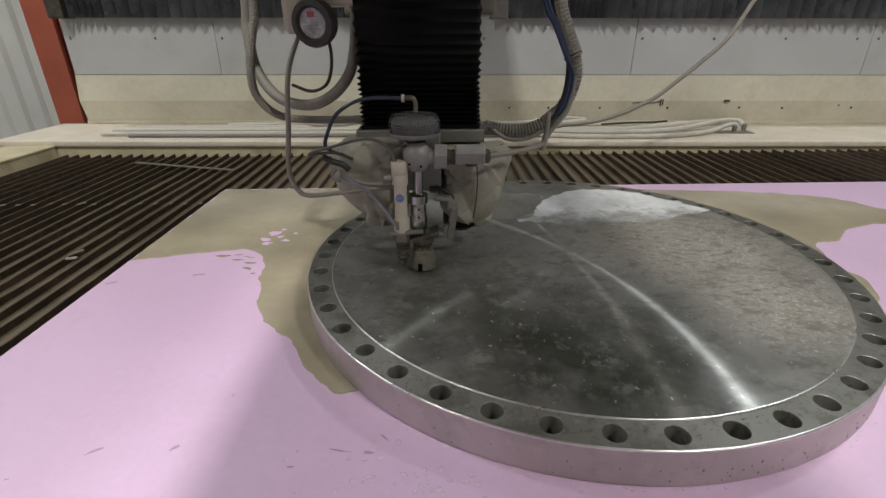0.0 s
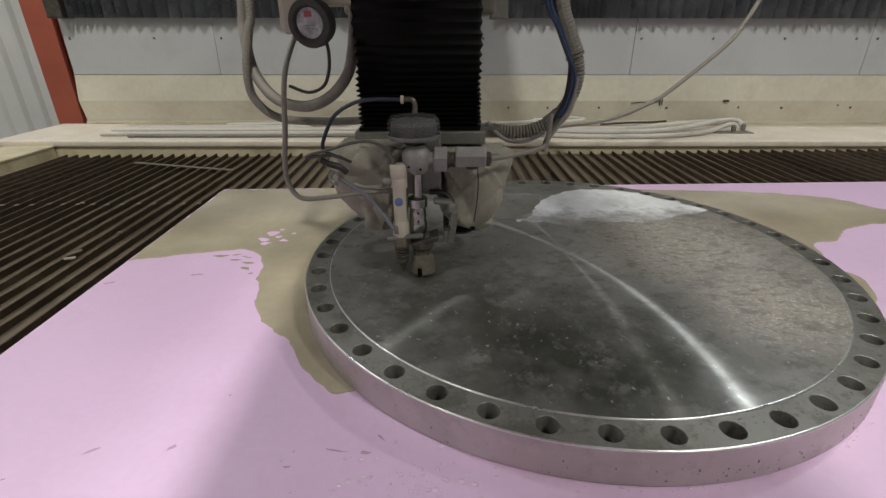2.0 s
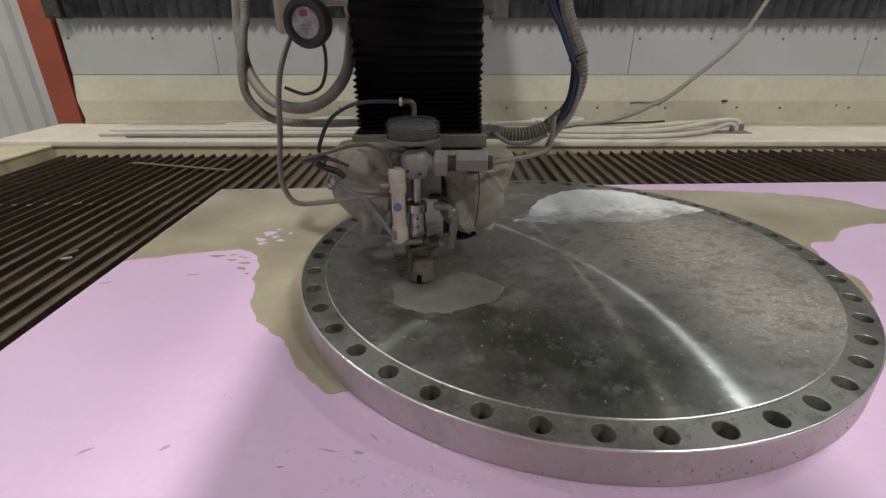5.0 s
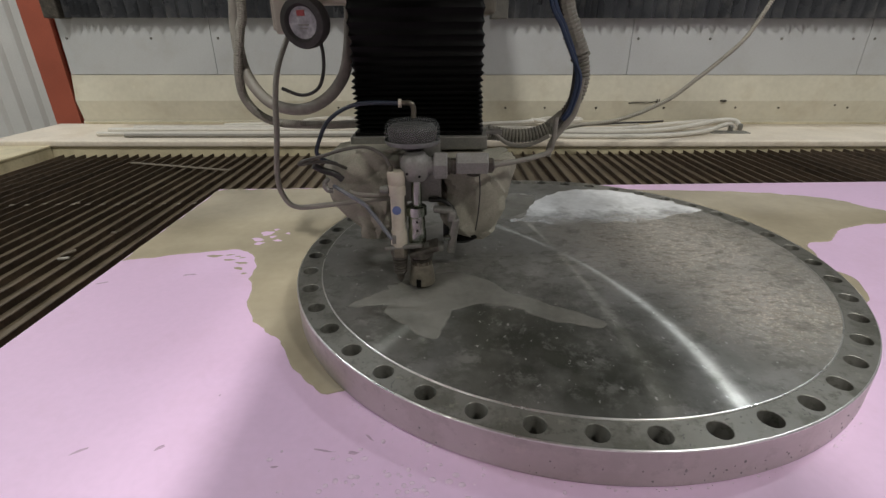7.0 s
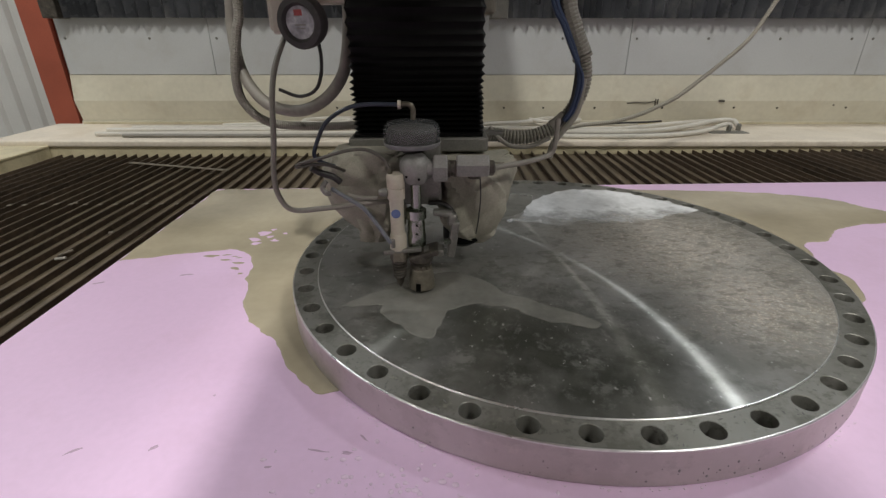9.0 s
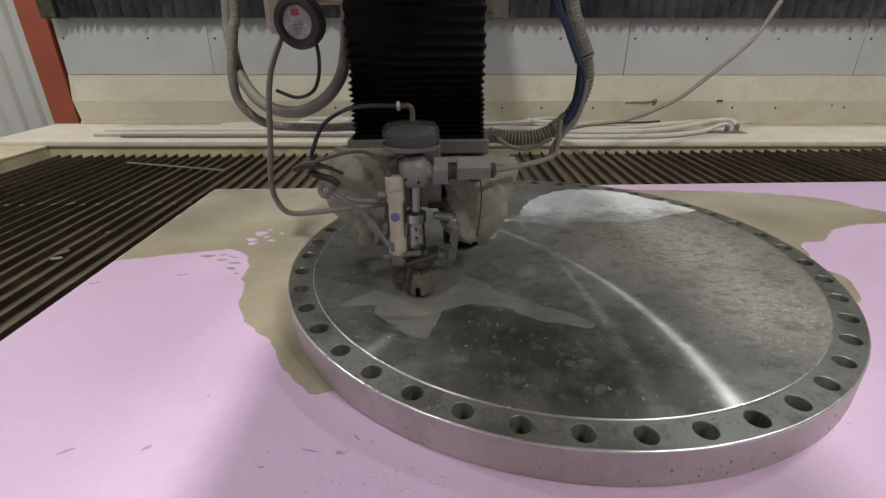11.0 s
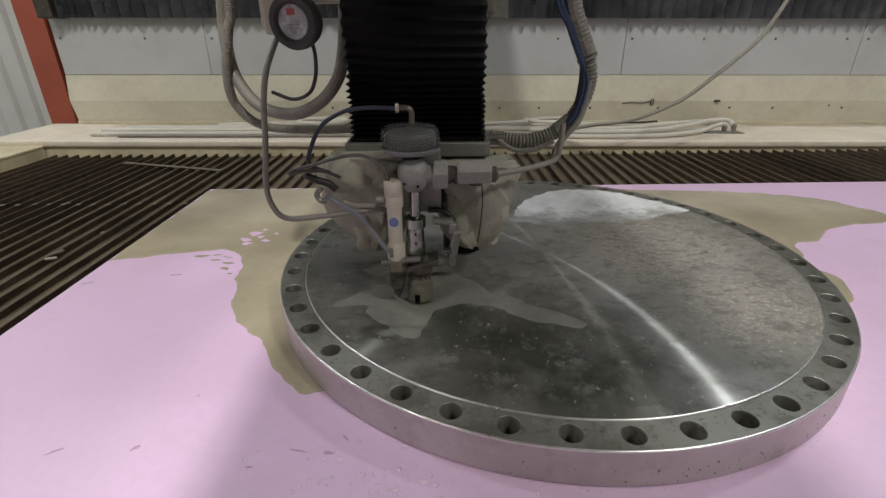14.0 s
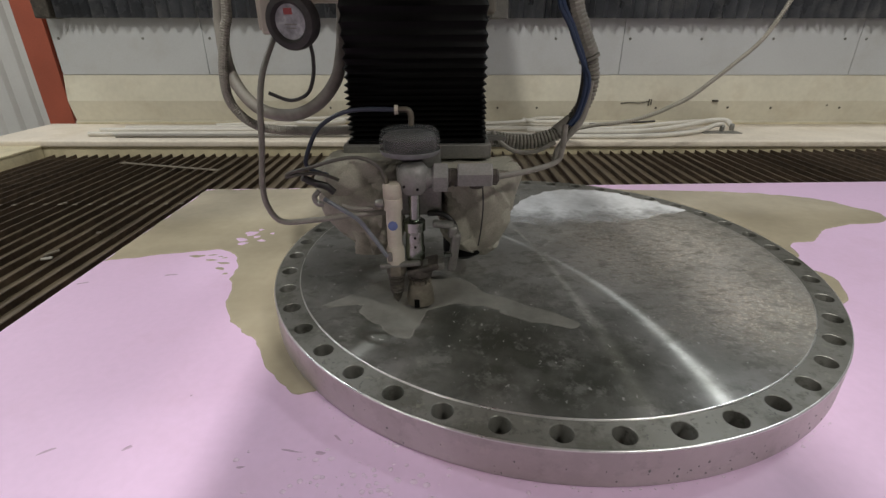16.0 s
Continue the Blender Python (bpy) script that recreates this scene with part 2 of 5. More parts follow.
        out = tint(out, times(near(0.05, -0.10, 0.14, 0.40), span(tex(9, 8, 0.7, (1, 1, 1), 1.9), 0.42, 0.56, 0.15, 0.6)), (0.55, 0.54, 0.52))
        # dried grit on one side: brown ground, pale curled flecks and dark pits
        out = tint(out, times(crust, span(grain, 0.40, 0.60, 0.15, 0.62)), (0.36, 0.30, 0.235))
        def worms(scale, turn, half):
            """Thin curled threads along one level of a noise, broken into short pieces by another."""
            q = n.new("ShaderNodeMath")
            q.operation, q.inputs[1].default_value, q.inputs[2].default_value = "COMPARE", 0.5, half
            l.new(tex(scale, 2, 0.5, (0.8, 1.25, 1), turn), q.inputs[0])
            return times(q.outputs[0], span(tex(scale * 1.3, 2, 0.5, (1, 1, 1), turn + 2.0), 0.50, 0.56, 0, 0.85))

        out = tint(out, times(crust, worms(62, 0.6, 0.028)), (0.72, 0.66, 0.58))
        out = tint(out, times(crust, worms(88, 1.7, 0.030)), (0.68, 0.62, 0.54))
        out = tint(out, times(crust, span(tex(38, 5, 0.7, (0.7, 1.4, 1), 0.2), 0.53, 0.60, 0, 0.6)), (0.15, 0.135, 0.105))
        # cloudy dried water marks and splash marks drawn outwards
        out = tint(out, span(tex(11, 9, 0.75, (1, 1, 1), 0.0), 0.54, 0.62, 0, 0.40), (0.52, 0.51, 0.48))
        out = tint(out, span(tex(15, 8, 0.72, (0.8, 1.2, 1), 1.3), 0.53, 0.60, 0, 0.45), (0.13, 0.132, 0.108))
        out = tint(out, times(near(-0.02, -0.25, 0.25, 0.52), span(polar(3.0, 3.2, 5.5, 6, 0.68, 1.0), 0.58, 0.70, 0, 0.5)), (0.50, 0.495, 0.47))
        out = tint(out, times(near(-0.02, -0.30, 0.25, 0.50), span(polar(3.0, 2.4, 19, 3, 0.6, 4.0), 0.685, 0.73, 0, 0.85)), (0.66, 0.655, 0.63))
        out = tint(out, times(near(0.05, 0.02, 0.10, 0.36), span(polar(2.2, 1.5, 8, 5, 0.65, 9.0), 0.58, 0.70, 0, 0.28)), (0.62, 0.61, 0.58))
        out = tint(out, span(tex(56, 3, 0.55, (1.0, 0.75, 1), 0.3), 0.68, 0.71, 0, 0.7), (0.70, 0.69, 0.66))
        relief = times(crust, grain)
        l.new(span(crust, 0, 1, 0.45, 0.22), b.inputs["Metallic"])
        b.inputs["Anisotropic"].default_value = 0.6
    else:
        b.inputs["Metallic"].default_value = 0.66 if mottle > 0.3 else 0.88
        for sc, lo, hi, amount, colour in ((9, 0.50, 0.60, mottle, 0.5), (38, 0.55, 0.64, mottle * 0.9, 0.4), (24, 0.60, 0.68, mottle * 0.8, 1.35)):
            t = n.new("ShaderNodeTexNoise")
            t.inputs["Scale"].default_value, t.inputs["Detail"].default_value, t.inputs["Roughness"].default_value = sc, 7, 0.7
            l.new(co.outputs["Object"], t.inputs["Vector"])
            r = n.new("ShaderNodeMapRange")
            for i, q in zip((1, 2, 4), (lo, hi, amount)):
                r.inputs[i].default_value = q
            mx = n.new("ShaderNodeMix")
            mx.data_type = "RGBA"
            mx.inputs[7].default_value = (base[0] * colour, base[1] * colour, base[2] * colour * 0.9, 1)
            l.new(t.outputs[0], r.inputs[0]), l.new(r.outputs[0], mx.inputs[0]), l.new(out, mx.inputs[6])
            out = mx.outputs[2]
    l.new(out, b.inputs["Base Color"])
    ring = n.new("ShaderNodeTexWave")
    ring.wave_type, ring.rings_direction = "RINGS", "Z"
    ring.inputs["Scale"].default_value = 160
    l.new(co.outputs["Object"], ring.inputs["Vector"])
    add = n.new("ShaderNodeMath")
    add.operation = "ADD"
    l.new(ring.outputs["Fac"], add.inputs[0])
    add.inputs[1].default_value = 0
    bp = n.new("ShaderNodeBump")
    bp.inputs["Strength"].default_value, bp.inputs["Distance"].default_value = 0.16, 0.0008
    l.new(add.outputs[0], bp.inputs["Height"]), l.new(bp.outputs[0], b.inputs["Normal"])
    if stains:
        crusty = n.new("ShaderNodeBump")
        crusty.inputs["Strength"].default_value, crusty.inputs["Distance"].default_value = 0.85, 0.005
        l.new(relief, crusty.inputs["Height"]), l.new(bp.outputs[0], crusty.inputs["Normal"])
        l.new(crusty.outputs[0], b.inputs["Normal"])
        # the fine turning grooves: smooth along the groove, very rough across it
        groove, blend = n.new("ShaderNodeBsdfAnisotropic"), n.new("ShaderNodeMixShader")
        groove.inputs["Roughness"].default_value, groove.inputs["Anisotropy"].default_value = rough + 0.012, 0.79
        l.new(tan.outputs[0], groove.inputs["Tangent"]), l.new(out, groove.inputs["Color"])
        l.new(span(crust, 0, 1, 0.36, 0.10), blend.inputs[0])
        l.new(b.outputs[0], blend.inputs[1]), l.new(groove.outputs[0], blend.inputs[2])
        l.new(blend.outputs[0], n["Material Output"].inputs["Surface"])
    return m


FACE = turned_steel("turned_steel_face", 1.0, 0.20, (0.45, 0.445, 0.43), True)
# pale, smoother steel that helps the highlight line along rounded edges
GLINT = material("glint_edge_steel", (0.70, 0.69, 0.67), 0.3, metal=1.0, vary=0.05, scale=12, bump=0)
FLANGE = turned_steel("turned_steel_flange", 0.7, 0.40, (0.29, 0.286, 0.262), False, 0.72)
EDGE = turned_steel("turned_steel_edge", 0.3, 0.42, (0.56, 0.52, 0.51), False, 0.2)


def glow(name, colour, strength):
    m = bpy.data.materials.new(name)
    m.use_nodes = True
    b = m.node_tree.nodes["Principled BSDF"]
    b.inputs["Emission Color"].default_value, b.inputs["Emission Strength"].default_value = (*colour, 1), strength
    return m


TUBE = glow("lamp_diffuser", (1.0, 0.96, 0.88), 6.0)


def patchy(m, scale, low, fade=None):
    """Lets a film of water run thin in places."""
    n, l = m.node_tree.nodes, m.node_tree.links
    t = n.new("ShaderNodeTexNoise")
    t.inputs["Scale"].default_value, t.inputs["Detail"].default_value, t.inputs["Roughness"].default_value = scale, 6, 0.65
    co = n.new("ShaderNodeTexCoord")
    l.new(co.outputs["Object"], t.inputs["Vector"])
    r = n.new("ShaderNodeMapRange")
    r.inputs[1].default_value, r.inputs[2].default_value, r.inputs[3].default_value, r.inputs[4].default_value = 0.38, 0.58, low, 0.95
    l.new(t.outputs[0], r.inputs[0])
    out = r.outputs[0]
    if fade:
        # towards its front the film breaks up into wisps
        sep, ma, fd, mu = n.new("ShaderNodeSeparateXYZ"), n.new("ShaderNodeMath"), n.new("ShaderNodeMapRange"), n.new("ShaderNodeMath")
        l.new(co.outputs["Object"], sep.inputs[0])
        ma.operation, ma.inputs[1].default_value = "MULTIPLY_ADD", 0.42
        l.new(t.outputs[0], ma.inputs[0]), l.new(sep.outputs["Y"], ma.inputs[2])
        fd.inputs[1].default_value, fd.inputs[2].default_value = fade[0] + 0.21, fade[1] + 0.21
        l.new(ma.outputs[0], fd.inputs[0])
        mu.operation = "MULTIPLY"
        l.new(out, mu.inputs[0]), l.new(fd.outputs[0], mu.inputs[1])
        out = mu.outputs[0]
    l.new(out, n["Principled BSDF"].inputs["Alpha"])


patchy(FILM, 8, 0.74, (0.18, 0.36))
patchy(WATER, 8, 0.72)

# ---------------------------------------------------------------- builders
W = Matrix.Translation((0.9, 0, -0.04)) @ Matrix.Rotation(radians(0.44), 4, "Y") @ Matrix.Translation((-0.9, 0, 0.04))


def part(name, bm, mat, parent=None, label="", smooth=False, m=None):
    """Links a bmesh as one mesh object, under a thing or a part where one is given."""
    bmesh.ops.recalc_face_normals(bm, faces=bm.faces)
    me = bpy.data.meshes.new(name)
    bm.to_mesh(me)
    bm.free()
    me.materials.append(mat)
    if smooth:
        for p in me.polygons:
            p.use_smooth = True
        me.set_sharp_from_angle(angle=radians(38))
    ob = new(name, me)
    if parent:
        ob.parent = parent
    if m:
        ob.matrix_basis = m
    if label:
        ob["label"] = label
    return ob


def empty(name, label, category, m=None, group="", kind=""):
    ob = new(name)
    if m:
        ob.matrix_basis = m
    return tagged(ob, label, category, group, kind)


def box(x0, x1, y0, y1, z0, z1, bevel=0.0, seg=2, bm=None):
    bm = bm or bmesh.new()
    made = bmesh.ops.create_cube(bm, size=1, matrix=Matrix.Translation(((x0 + x1) / 2, (y0 + y1) / 2, (z0 + z1) / 2)) @
                                 Matrix.Diagonal((x1 - x0, y1 - y0, z1 - z0, 1)))
    if bevel:
        es = list({e for v in made["verts"] for e in v.link_edges})
        bmesh.ops.bevel(bm, geom=es, offset=bevel, segments=seg, affect="EDGES", profile=0.5)
    return bm


def lathe(profile, seg=32, m=None, bm=None, squash=1.0):
    """Turns (radius, z) pairs round z; closed at both ends."""
    bm = bm or bmesh.new()
    m = m or Matrix()
    rings = []
    for r, z in profile:
        rings.append([bm.verts.new(m @ Vector((r * math.cos(2 * math.pi * i / seg), squash * r * math.sin(2 * math.pi * i / seg), z))) for i in range(seg)])
    for a, b in zip(rings, rings[1:]):
        for i in range(seg):
            bm.faces.new((a[i], a[(i + 1) % seg], b[(i + 1) % seg], b[i]))
    bm.faces.new(rings[0][::-1])
    bm.faces.new(rings[-1])
    return bm


def hoop(section, at, seg=48):
    """A closed ring round the upright line at (x, y), of the given (radius, z) section."""
    bm = bmesh.new()
    rows = [[bm.verts.new((at[0] + r * math.cos(math.tau * i / seg), at[1] + r * math.sin(math.tau * i / seg), z)) for r, z in section] for i in range(seg)]
    for a, b in zip(rows, rows[1:] + rows[:1]):
        for i in range(len(section)):
            j = (i + 1) % len(section)
            bm.faces.new((a[i], a[j], b[j], b[i]))
    return bm


def spline(pts, n=10):
    """A smooth curve through the points."""
    P = [Vector(p) for p in pts]
    P = [2 * P[0] - P[1]] + P + [2 * P[-1] - P[-2]]
    out = []
    for a, b, c, d in zip(P, P[1:], P[2:], P[3:]):
        for k in range(n):
            t = k / n
            out.append(0.5 * ((2 * b) + (c - a) * t + (2 * a - 5 * b + 4 * c - d) * t * t + (3 * b - a - 3 * c + d) * t ** 3))
    out.append(P[-2])
    return out


def hose(pts, r, seg=10, n=8, rib=0.0, pitch=0.01, bm=None):
    """A hose along a smooth curve; rib: depth of its corrugation."""
    bm = bm or bmesh.new()
    c = spline(pts, n)
    if rib:
        # even steps of half a pitch
        L = [0.0]
        for a, b in zip(c, c[1:]):
            L.append(L[-1] + (b - a).length)
        steps = max(4, int(L[-1] / (pitch / 3)))
        d, k = [], 0
        for i in range(steps + 1):
            s = L[-1] * i / steps
            while k < len(L) - 2 and L[k + 1] < s:
                k += 1
            d.append(c[k].lerp(c[k + 1], (s - L[k]) / max(1e-9, L[k + 1] - L[k])))
        c = d
    up = Vector((0.123, 0.31, 0.94))
    rings = []
    for i, p in enumerate(c):
        d = (c[min(i + 1, len(c) - 1)] - c[max(i - 1, 0)]).normalized()
        up = (up - d * up.dot(d))
        up = up.normalized() if up.length > 1e-4 else d.orthogonal().normalized()
        s = d.cross(up)
        rad = r - (rib if rib and i % 3 == 0 else 0)
        rings.append([bm.verts.new(p + rad * (up * math.cos(2 * math.pi * k / seg) + s * math.sin(2 * math.pi * k / seg))) for k in range(seg)])
    for a, b in zip(rings, rings[1:]):
        for k in range(seg):
            bm.faces.new((a[k], a[(k + 1) % seg], b[(k + 1) % seg], b[k]))
    bm.faces.new(rings[0][::-1])
    bm.faces.new(rings[-1])
    return bm


def along_x(x, y, z):
    return Matrix.Translation((x, y, z)) @ Matrix.Rotation(radians(90), 4, "Y")


def sheet(outline, z, thick, rough=0.012, taper=0.02, seed=0, sub=9):
    """A thin pool with an uneven rim: a rounded outline through a few corners, its middle a little higher than its edge."""
    c = spline([(*p, 0) for p in outline] + [(*outline[0], 0)], sub)[:-1]
    pts = []
    for i, p in enumerate(c):
        nz = noise.noise_vector(Vector((p.x * 14 + seed, p.y * 14, 0.3)))
        fz = noise.noise_vector(Vector((p.x * 47 + seed, p.y * 47, 1.7)))
        pts.append(Vector((p.x + rough * (nz.x + 0.45 * fz.x), p.y + rough * (nz.y + 0.45 * fz.y), 0)))
    n = len(pts)
    area = sum(pts[i].x * pts[(i + 1) % n].y - pts[(i + 1) % n].x * pts[i].y for i in range(n))
    side = 1 if area > 0 else -1
    bm = bmesh.new()
    rows = [[], [], []]
    for i, p in enumerate(pts):
        d = pts[(i + 1) % n] - pts[i - 1]
        inward = Vector((-d.y, d.x, 0)).normalized() * side
        for row, (q, h) in zip(rows, ((0, 0), (taper * 0.35, 0.7), (taper, 1.0))):
            row.append(bm.verts.new((p.x + inward.x * q, p.y + inward.y * q, z + thick * h)))
    for a, b in zip(rows, rows[1:]):
        for i in range(n):
            j = (i + 1) % n
            bm.faces.new((a[i], a[j], b[j], b[i]))
    bmesh.ops.triangle_fill(bm, use_beauty=True, edges=[e for e in bm.edges if e.verts[0] in set(rows[2]) and e.verts[1] in set(rows[2])])
    return bm


# ---------------------------------------------------------------- the hall
def build_hall():
    fl = tagged(part("floor", box(-8, 8.5, -8, 8, -1.05, -0.95), CONCRETE), "grey concrete workshop floor", "floor", kind="structure")
    for nm, b in (("wall_north", (-8, 8.5, 7.9, 8.1, -1, 6.4)), ("wall_south", (-8, 8.5, -8.1, -7.9, -1, 6.4)),
                  ("wall_east", (8.4, 8.6, -8, 8, -1, 6.4)), ("wall_west", (-8.1, -7.9, -8, 8, -1, 6.4))):
        tagged(part(nm, box(*b), HALLWALL), "grey metal-clad workshop wall", "wall", kind="structure")
    tagged(part("ceiling", box(-8, 8.5, -8, 8, 6.3, 6.5), ROOFING), "grey workshop ceiling", "ceiling", kind="structure")
    for (x, y, z), watts, ly, lx, colour in LAMPS:
        fx = empty("ceiling_lamp", "unseen square white lamp hung over the workshop for its light", "lamp", Matrix.Translation((x, y, z)), group="ceiling lamps")
        part("housing", box(-lx / 2 - 0.04, lx / 2 + 0.04, -ly / 2 - 0.04, ly / 2 + 0.04, 0.01, 0.10, 0.01), BEIGE, fx)
        part("diffuser", box(-lx / 2, lx / 2, -ly / 2, ly / 2, -0.012, 0.006, 0.004), TUBE, fx)
        for sy in (-ly / 2 + 0.05, ly / 2 - 0.05):
            part("hanger", lathe([(0.008, 0.1), (0.008, 6.3 - z)], 6, Matrix.Translation((0, sy, 0))), GREYMET, fx)
        d = bpy.data.lights.new("ceiling_light", "AREA")
        d.shape, d.size, d.size_y, d.energy, d.color = "RECTANGLE", lx, ly, watts, colour
        lo = new("ceiling_light", d)
        lo.matrix_basis = Matrix.Translation((x, y, z - 0.02))
    # cladding and red column seen past the end of the rail cover
    cl = bmesh.new()
    xs, prof = -7.8, []
    while xs < -2.4:
        prof += [(xs, 0), (xs + 0.10, 0), (xs + 0.13, 0.035), (xs + 0.17, 0.035)]
        xs += 0.20
    a = [cl.verts.new((x, 3.75 - d, -0.95)) for x, d in prof]
    b = [cl.verts.new((x, 3.75 - d, 2.6)) for x, d in prof]
    a2 = [cl.verts.new((x, 3.80, -0.95)) for x, d in (prof[0], prof[-1])]
    b2 = [cl.verts.new((x, 3.80, 2.6)) for x, d in (prof[0], prof[-1])]
    for i in range(len(a) - 1):
        cl.faces.new((a[i], a[i + 1], b[i + 1], b[i]))
    cl.faces.new((a2[0], a2[1], b2[1], b2[0]))
    cl.faces.new((a[0], a2[0], b2[0], b[0]))
    cl.faces.new((a[-1], a2[1], b2[1], b[-1]))
    tagged(part("wall_cladding", cl, CLAD), "white ribbed metal cladding behind the machine", "wall", kind="structure")
    col = empty("steel_column", "red-painted steel column beside the ribbed cladding", "column", Matrix.Translation((-3.70, 3.2, 0)))
    part("flange", box(-0.11, 0.11, -0.1, -0.088, -0.95, 4.0), RED, col)
    part("flange", box(-0.11, 0.11, 0.088, 0.1, -0.95, 4.0), RED, col)
    part("web", box(-0.005, 0.005, -0.088, 0.088, -0.95, 4.0), RED, col)


build_hall()


# ---------------------------------------------------------------- tank, rim, back wall
SLAT_TOP, BED_Z = -0.105, -0.129


def build_tank():
    tagged(part("tank_bed", box(-2.84, 3.7, -2.3, 1.86, -0.30, BED_Z), BED), "wet brown abrasive mud in the cutting tank", "tank bed", kind="structure")
    back = empty("tank_rim", "cream-painted steel rim and cable ledge of the tank", "tank rim", W, kind="structure")
    part("rim_face", box(-3.2, 3.9, 1.77, 1.80, -0.95, -0.080, 0.004), RIM, back)
    part("ledge", box(-3.2, 3.9, 1.762, 2.36, -0.052, -0.04, 0.005), LEDGE, back)
    part("ledge_nose", box(-3.2, 3.9, 1.748, 1.80, -0.084, -0.0412, 0.013, 4), LEDGE, back, smooth=True)
    left = empty("tank_rim", "cream-painted steel rim of the tank's end", "tank rim", kind="structure")
    part("rim_face", box(-2.87, -2.84, -2.4, 1.76, -0.95, -0.06, 0.004), RIM, left)
    part("ledge", box(-3.15, -2.835, -2.4, 1.76, -0.06, -0.045, 0.005), RIM, left)
    right = empty("tank_rim", "cream-painted steel rim of the tank's far end", "tank rim", kind="structure")
    part("rim_face", box(3.7, 3.73, -2.4, 1.76, -0.95, -0.06, 0.004), RIM, right)
    front = empty("tank_rim", "cream-painted steel rim of the tank's operator side", "tank rim", kind="structure")
    part("rim_face", box(-2.87, 3.73, -2.43, -2.40, -0.95, -0.06, 0.004), RIM, front)

    wall = empty("wall_machine", "cream machine wall with grey screwed panels", "machine wall", W, kind="structure")
    part("base_strip", box(-3.01, 3.9, 2.345, 2.40, -0.95, -0.018, 0.002), CREAM, wall)
    # lower skirt leans outwards a little towards its foot, upper one is upright
    sk = bmesh.new()
    v = [sk.verts.new((x, y, z)) for x in (-3.01, 3.9) for y, z in ((2.362, -0.02), (2.330, 0.128), (2.364, 0.303), (2.40, 0.303), (2.40, -0.02))]
    for i in range(5):
        j = (i + 1) % 5
        sk.faces.new((v[i], v[j], v[5 + j], v[5 + i]))
    sk.faces.new(v[:5]), sk.faces.new(v[5:][::-1])
    part("skirt", sk, CREAM, wall)
    part("back_plate", box(-3.01, 3.9, 2.40, 2.43, -0.95, 1.45), BEIGE, wall)
    for x0, x1 in ((-3.01, -1.955), (-1.952, -0.707), (-0.704, 0.995), (0.999, 2.66), (2.664, 3.9)):
        pn = part("panel", box(x0, x1, 2.366, 2.40, 0.306, 0.78, 0.0015), PANEL, wall)
        k = x0 + 0.045
        while k < x1:
            part("screw", lathe([(0.009, 0), (0.009, 0.003), (0.005, 0.006)], 10, Matrix.Translation((k, 2.366, 0.545)) @ Matrix.Rotation(radians(90), 4, "X")),
                 GREYMET, pn)
            k += 0.505 if x0 > 0.5 else 0.59
    part("seam_bead", box(-3.0, 3.9, 2.338, 2.347, -0.040, -0.028, 0.003), RIM, wall)
    # bolts along the skirt
    for bx, bz in ((0.13, 0.078), (0.42, 0.078), (0.80, 0.078), (1.30, 0.078), (1.83, 0.08), (2.15, 0.078), (2.56, 0.098), (2.66, 0.08), (-0.6, 0.078), (-1.1, 0.078)):
        part("bolt", lathe([(0.008, 0), (0.008, 0.006), (0.005, 0.009)], 8, Matrix.Translation((bx, 2.343, bz)) @ Matrix.Rotation(radians(90), 4, "X")), DARKMET, wall)
    part("bracket", box(1.70, 1.74, 2.315, 2.335, 0.122, 0.136, 0.003), DARKMET, wall)
    part("scrape", box(1.235, 1.241, 2.322, 2.335, 0.095, 0.142, 0.002), DARKMET, wall)
    part("scrape", box(1.251, 1.257, 2.322, 2.335, 0.100, 0.142, 0.002), DARKMET, wall)
    part("scrape", hose([(1.03, 2.328, 0.112), (1.10, 2.326, 0.118), (1.17, 2.326, 0.114), (1.24, 2.326, 0.128)], 0.003, 6), DARKMET, wall)


build_tank()


def build_rail_cover():
    """Pleated covers of the rail above the wall: one on each side of the gantry's end truck."""
    def pleats(x0, x1, steps):
        bm = bmesh.new()
        xs = [x0]
        out = []
        i = 0
        for n, pitch in steps:
            for _ in range(n):
                out.append((xs[-1], i % 2))
                xs.append(xs[-1] + pitch / 2)
                i += 1
        front, rows = [], []
        for z in (0.673, 1.45):
            rows.append([bm.verts.new((x, 2.262 + (0.0 if k else 0.062) + random.uniform(-0.003, 0.003), z)) for x, k in out])
            front.append([bm.verts.new((x, 2.275 + (0.0 if k else 0.062), z)) for x, k in out])
        for i in range(len(out) - 1):
            bm.faces.new((rows[0][i], rows[0][i + 1], rows[1][i + 1], rows[1][i]))
            bm.faces.new((front[0][i], front[0][i + 1], front[1][i + 1], front[1][i]))
            bm.faces.new((rows[0][i], rows[0][i + 1], front[0][i + 1], front[0][i]))
            bm.faces.new((rows[1][i], rows[1][i + 1], front[1][i + 1], front[1][i]))
        return bm
    r = empty("rail_cover", "dark pleated bellows cover over the machine rail", "bellows", W)
    part("pleats", pleats(0.02, 4, [(9, 0.085), (17, 0.042), (80, 0.088)]), PLEAT, r)
    part("rail", box(-3.15, 3.9, 2.350, 2.364, 0.86, 1.3, 0.01), DARKMET, r)
    l = empty("rail_cover", "dark pleated bellows cover at the rail's end", "bellows", W)
    part("pleats", pleats(-2.885, -1, [(10, 0.045), (42, 0.088)]), PLEAT, l)
    part("end_plate", box(-2.99, -2.885, 2.24, 2.375, 0.668, 1.45, 0.01), DARKMET, l)


build_rail_cover()


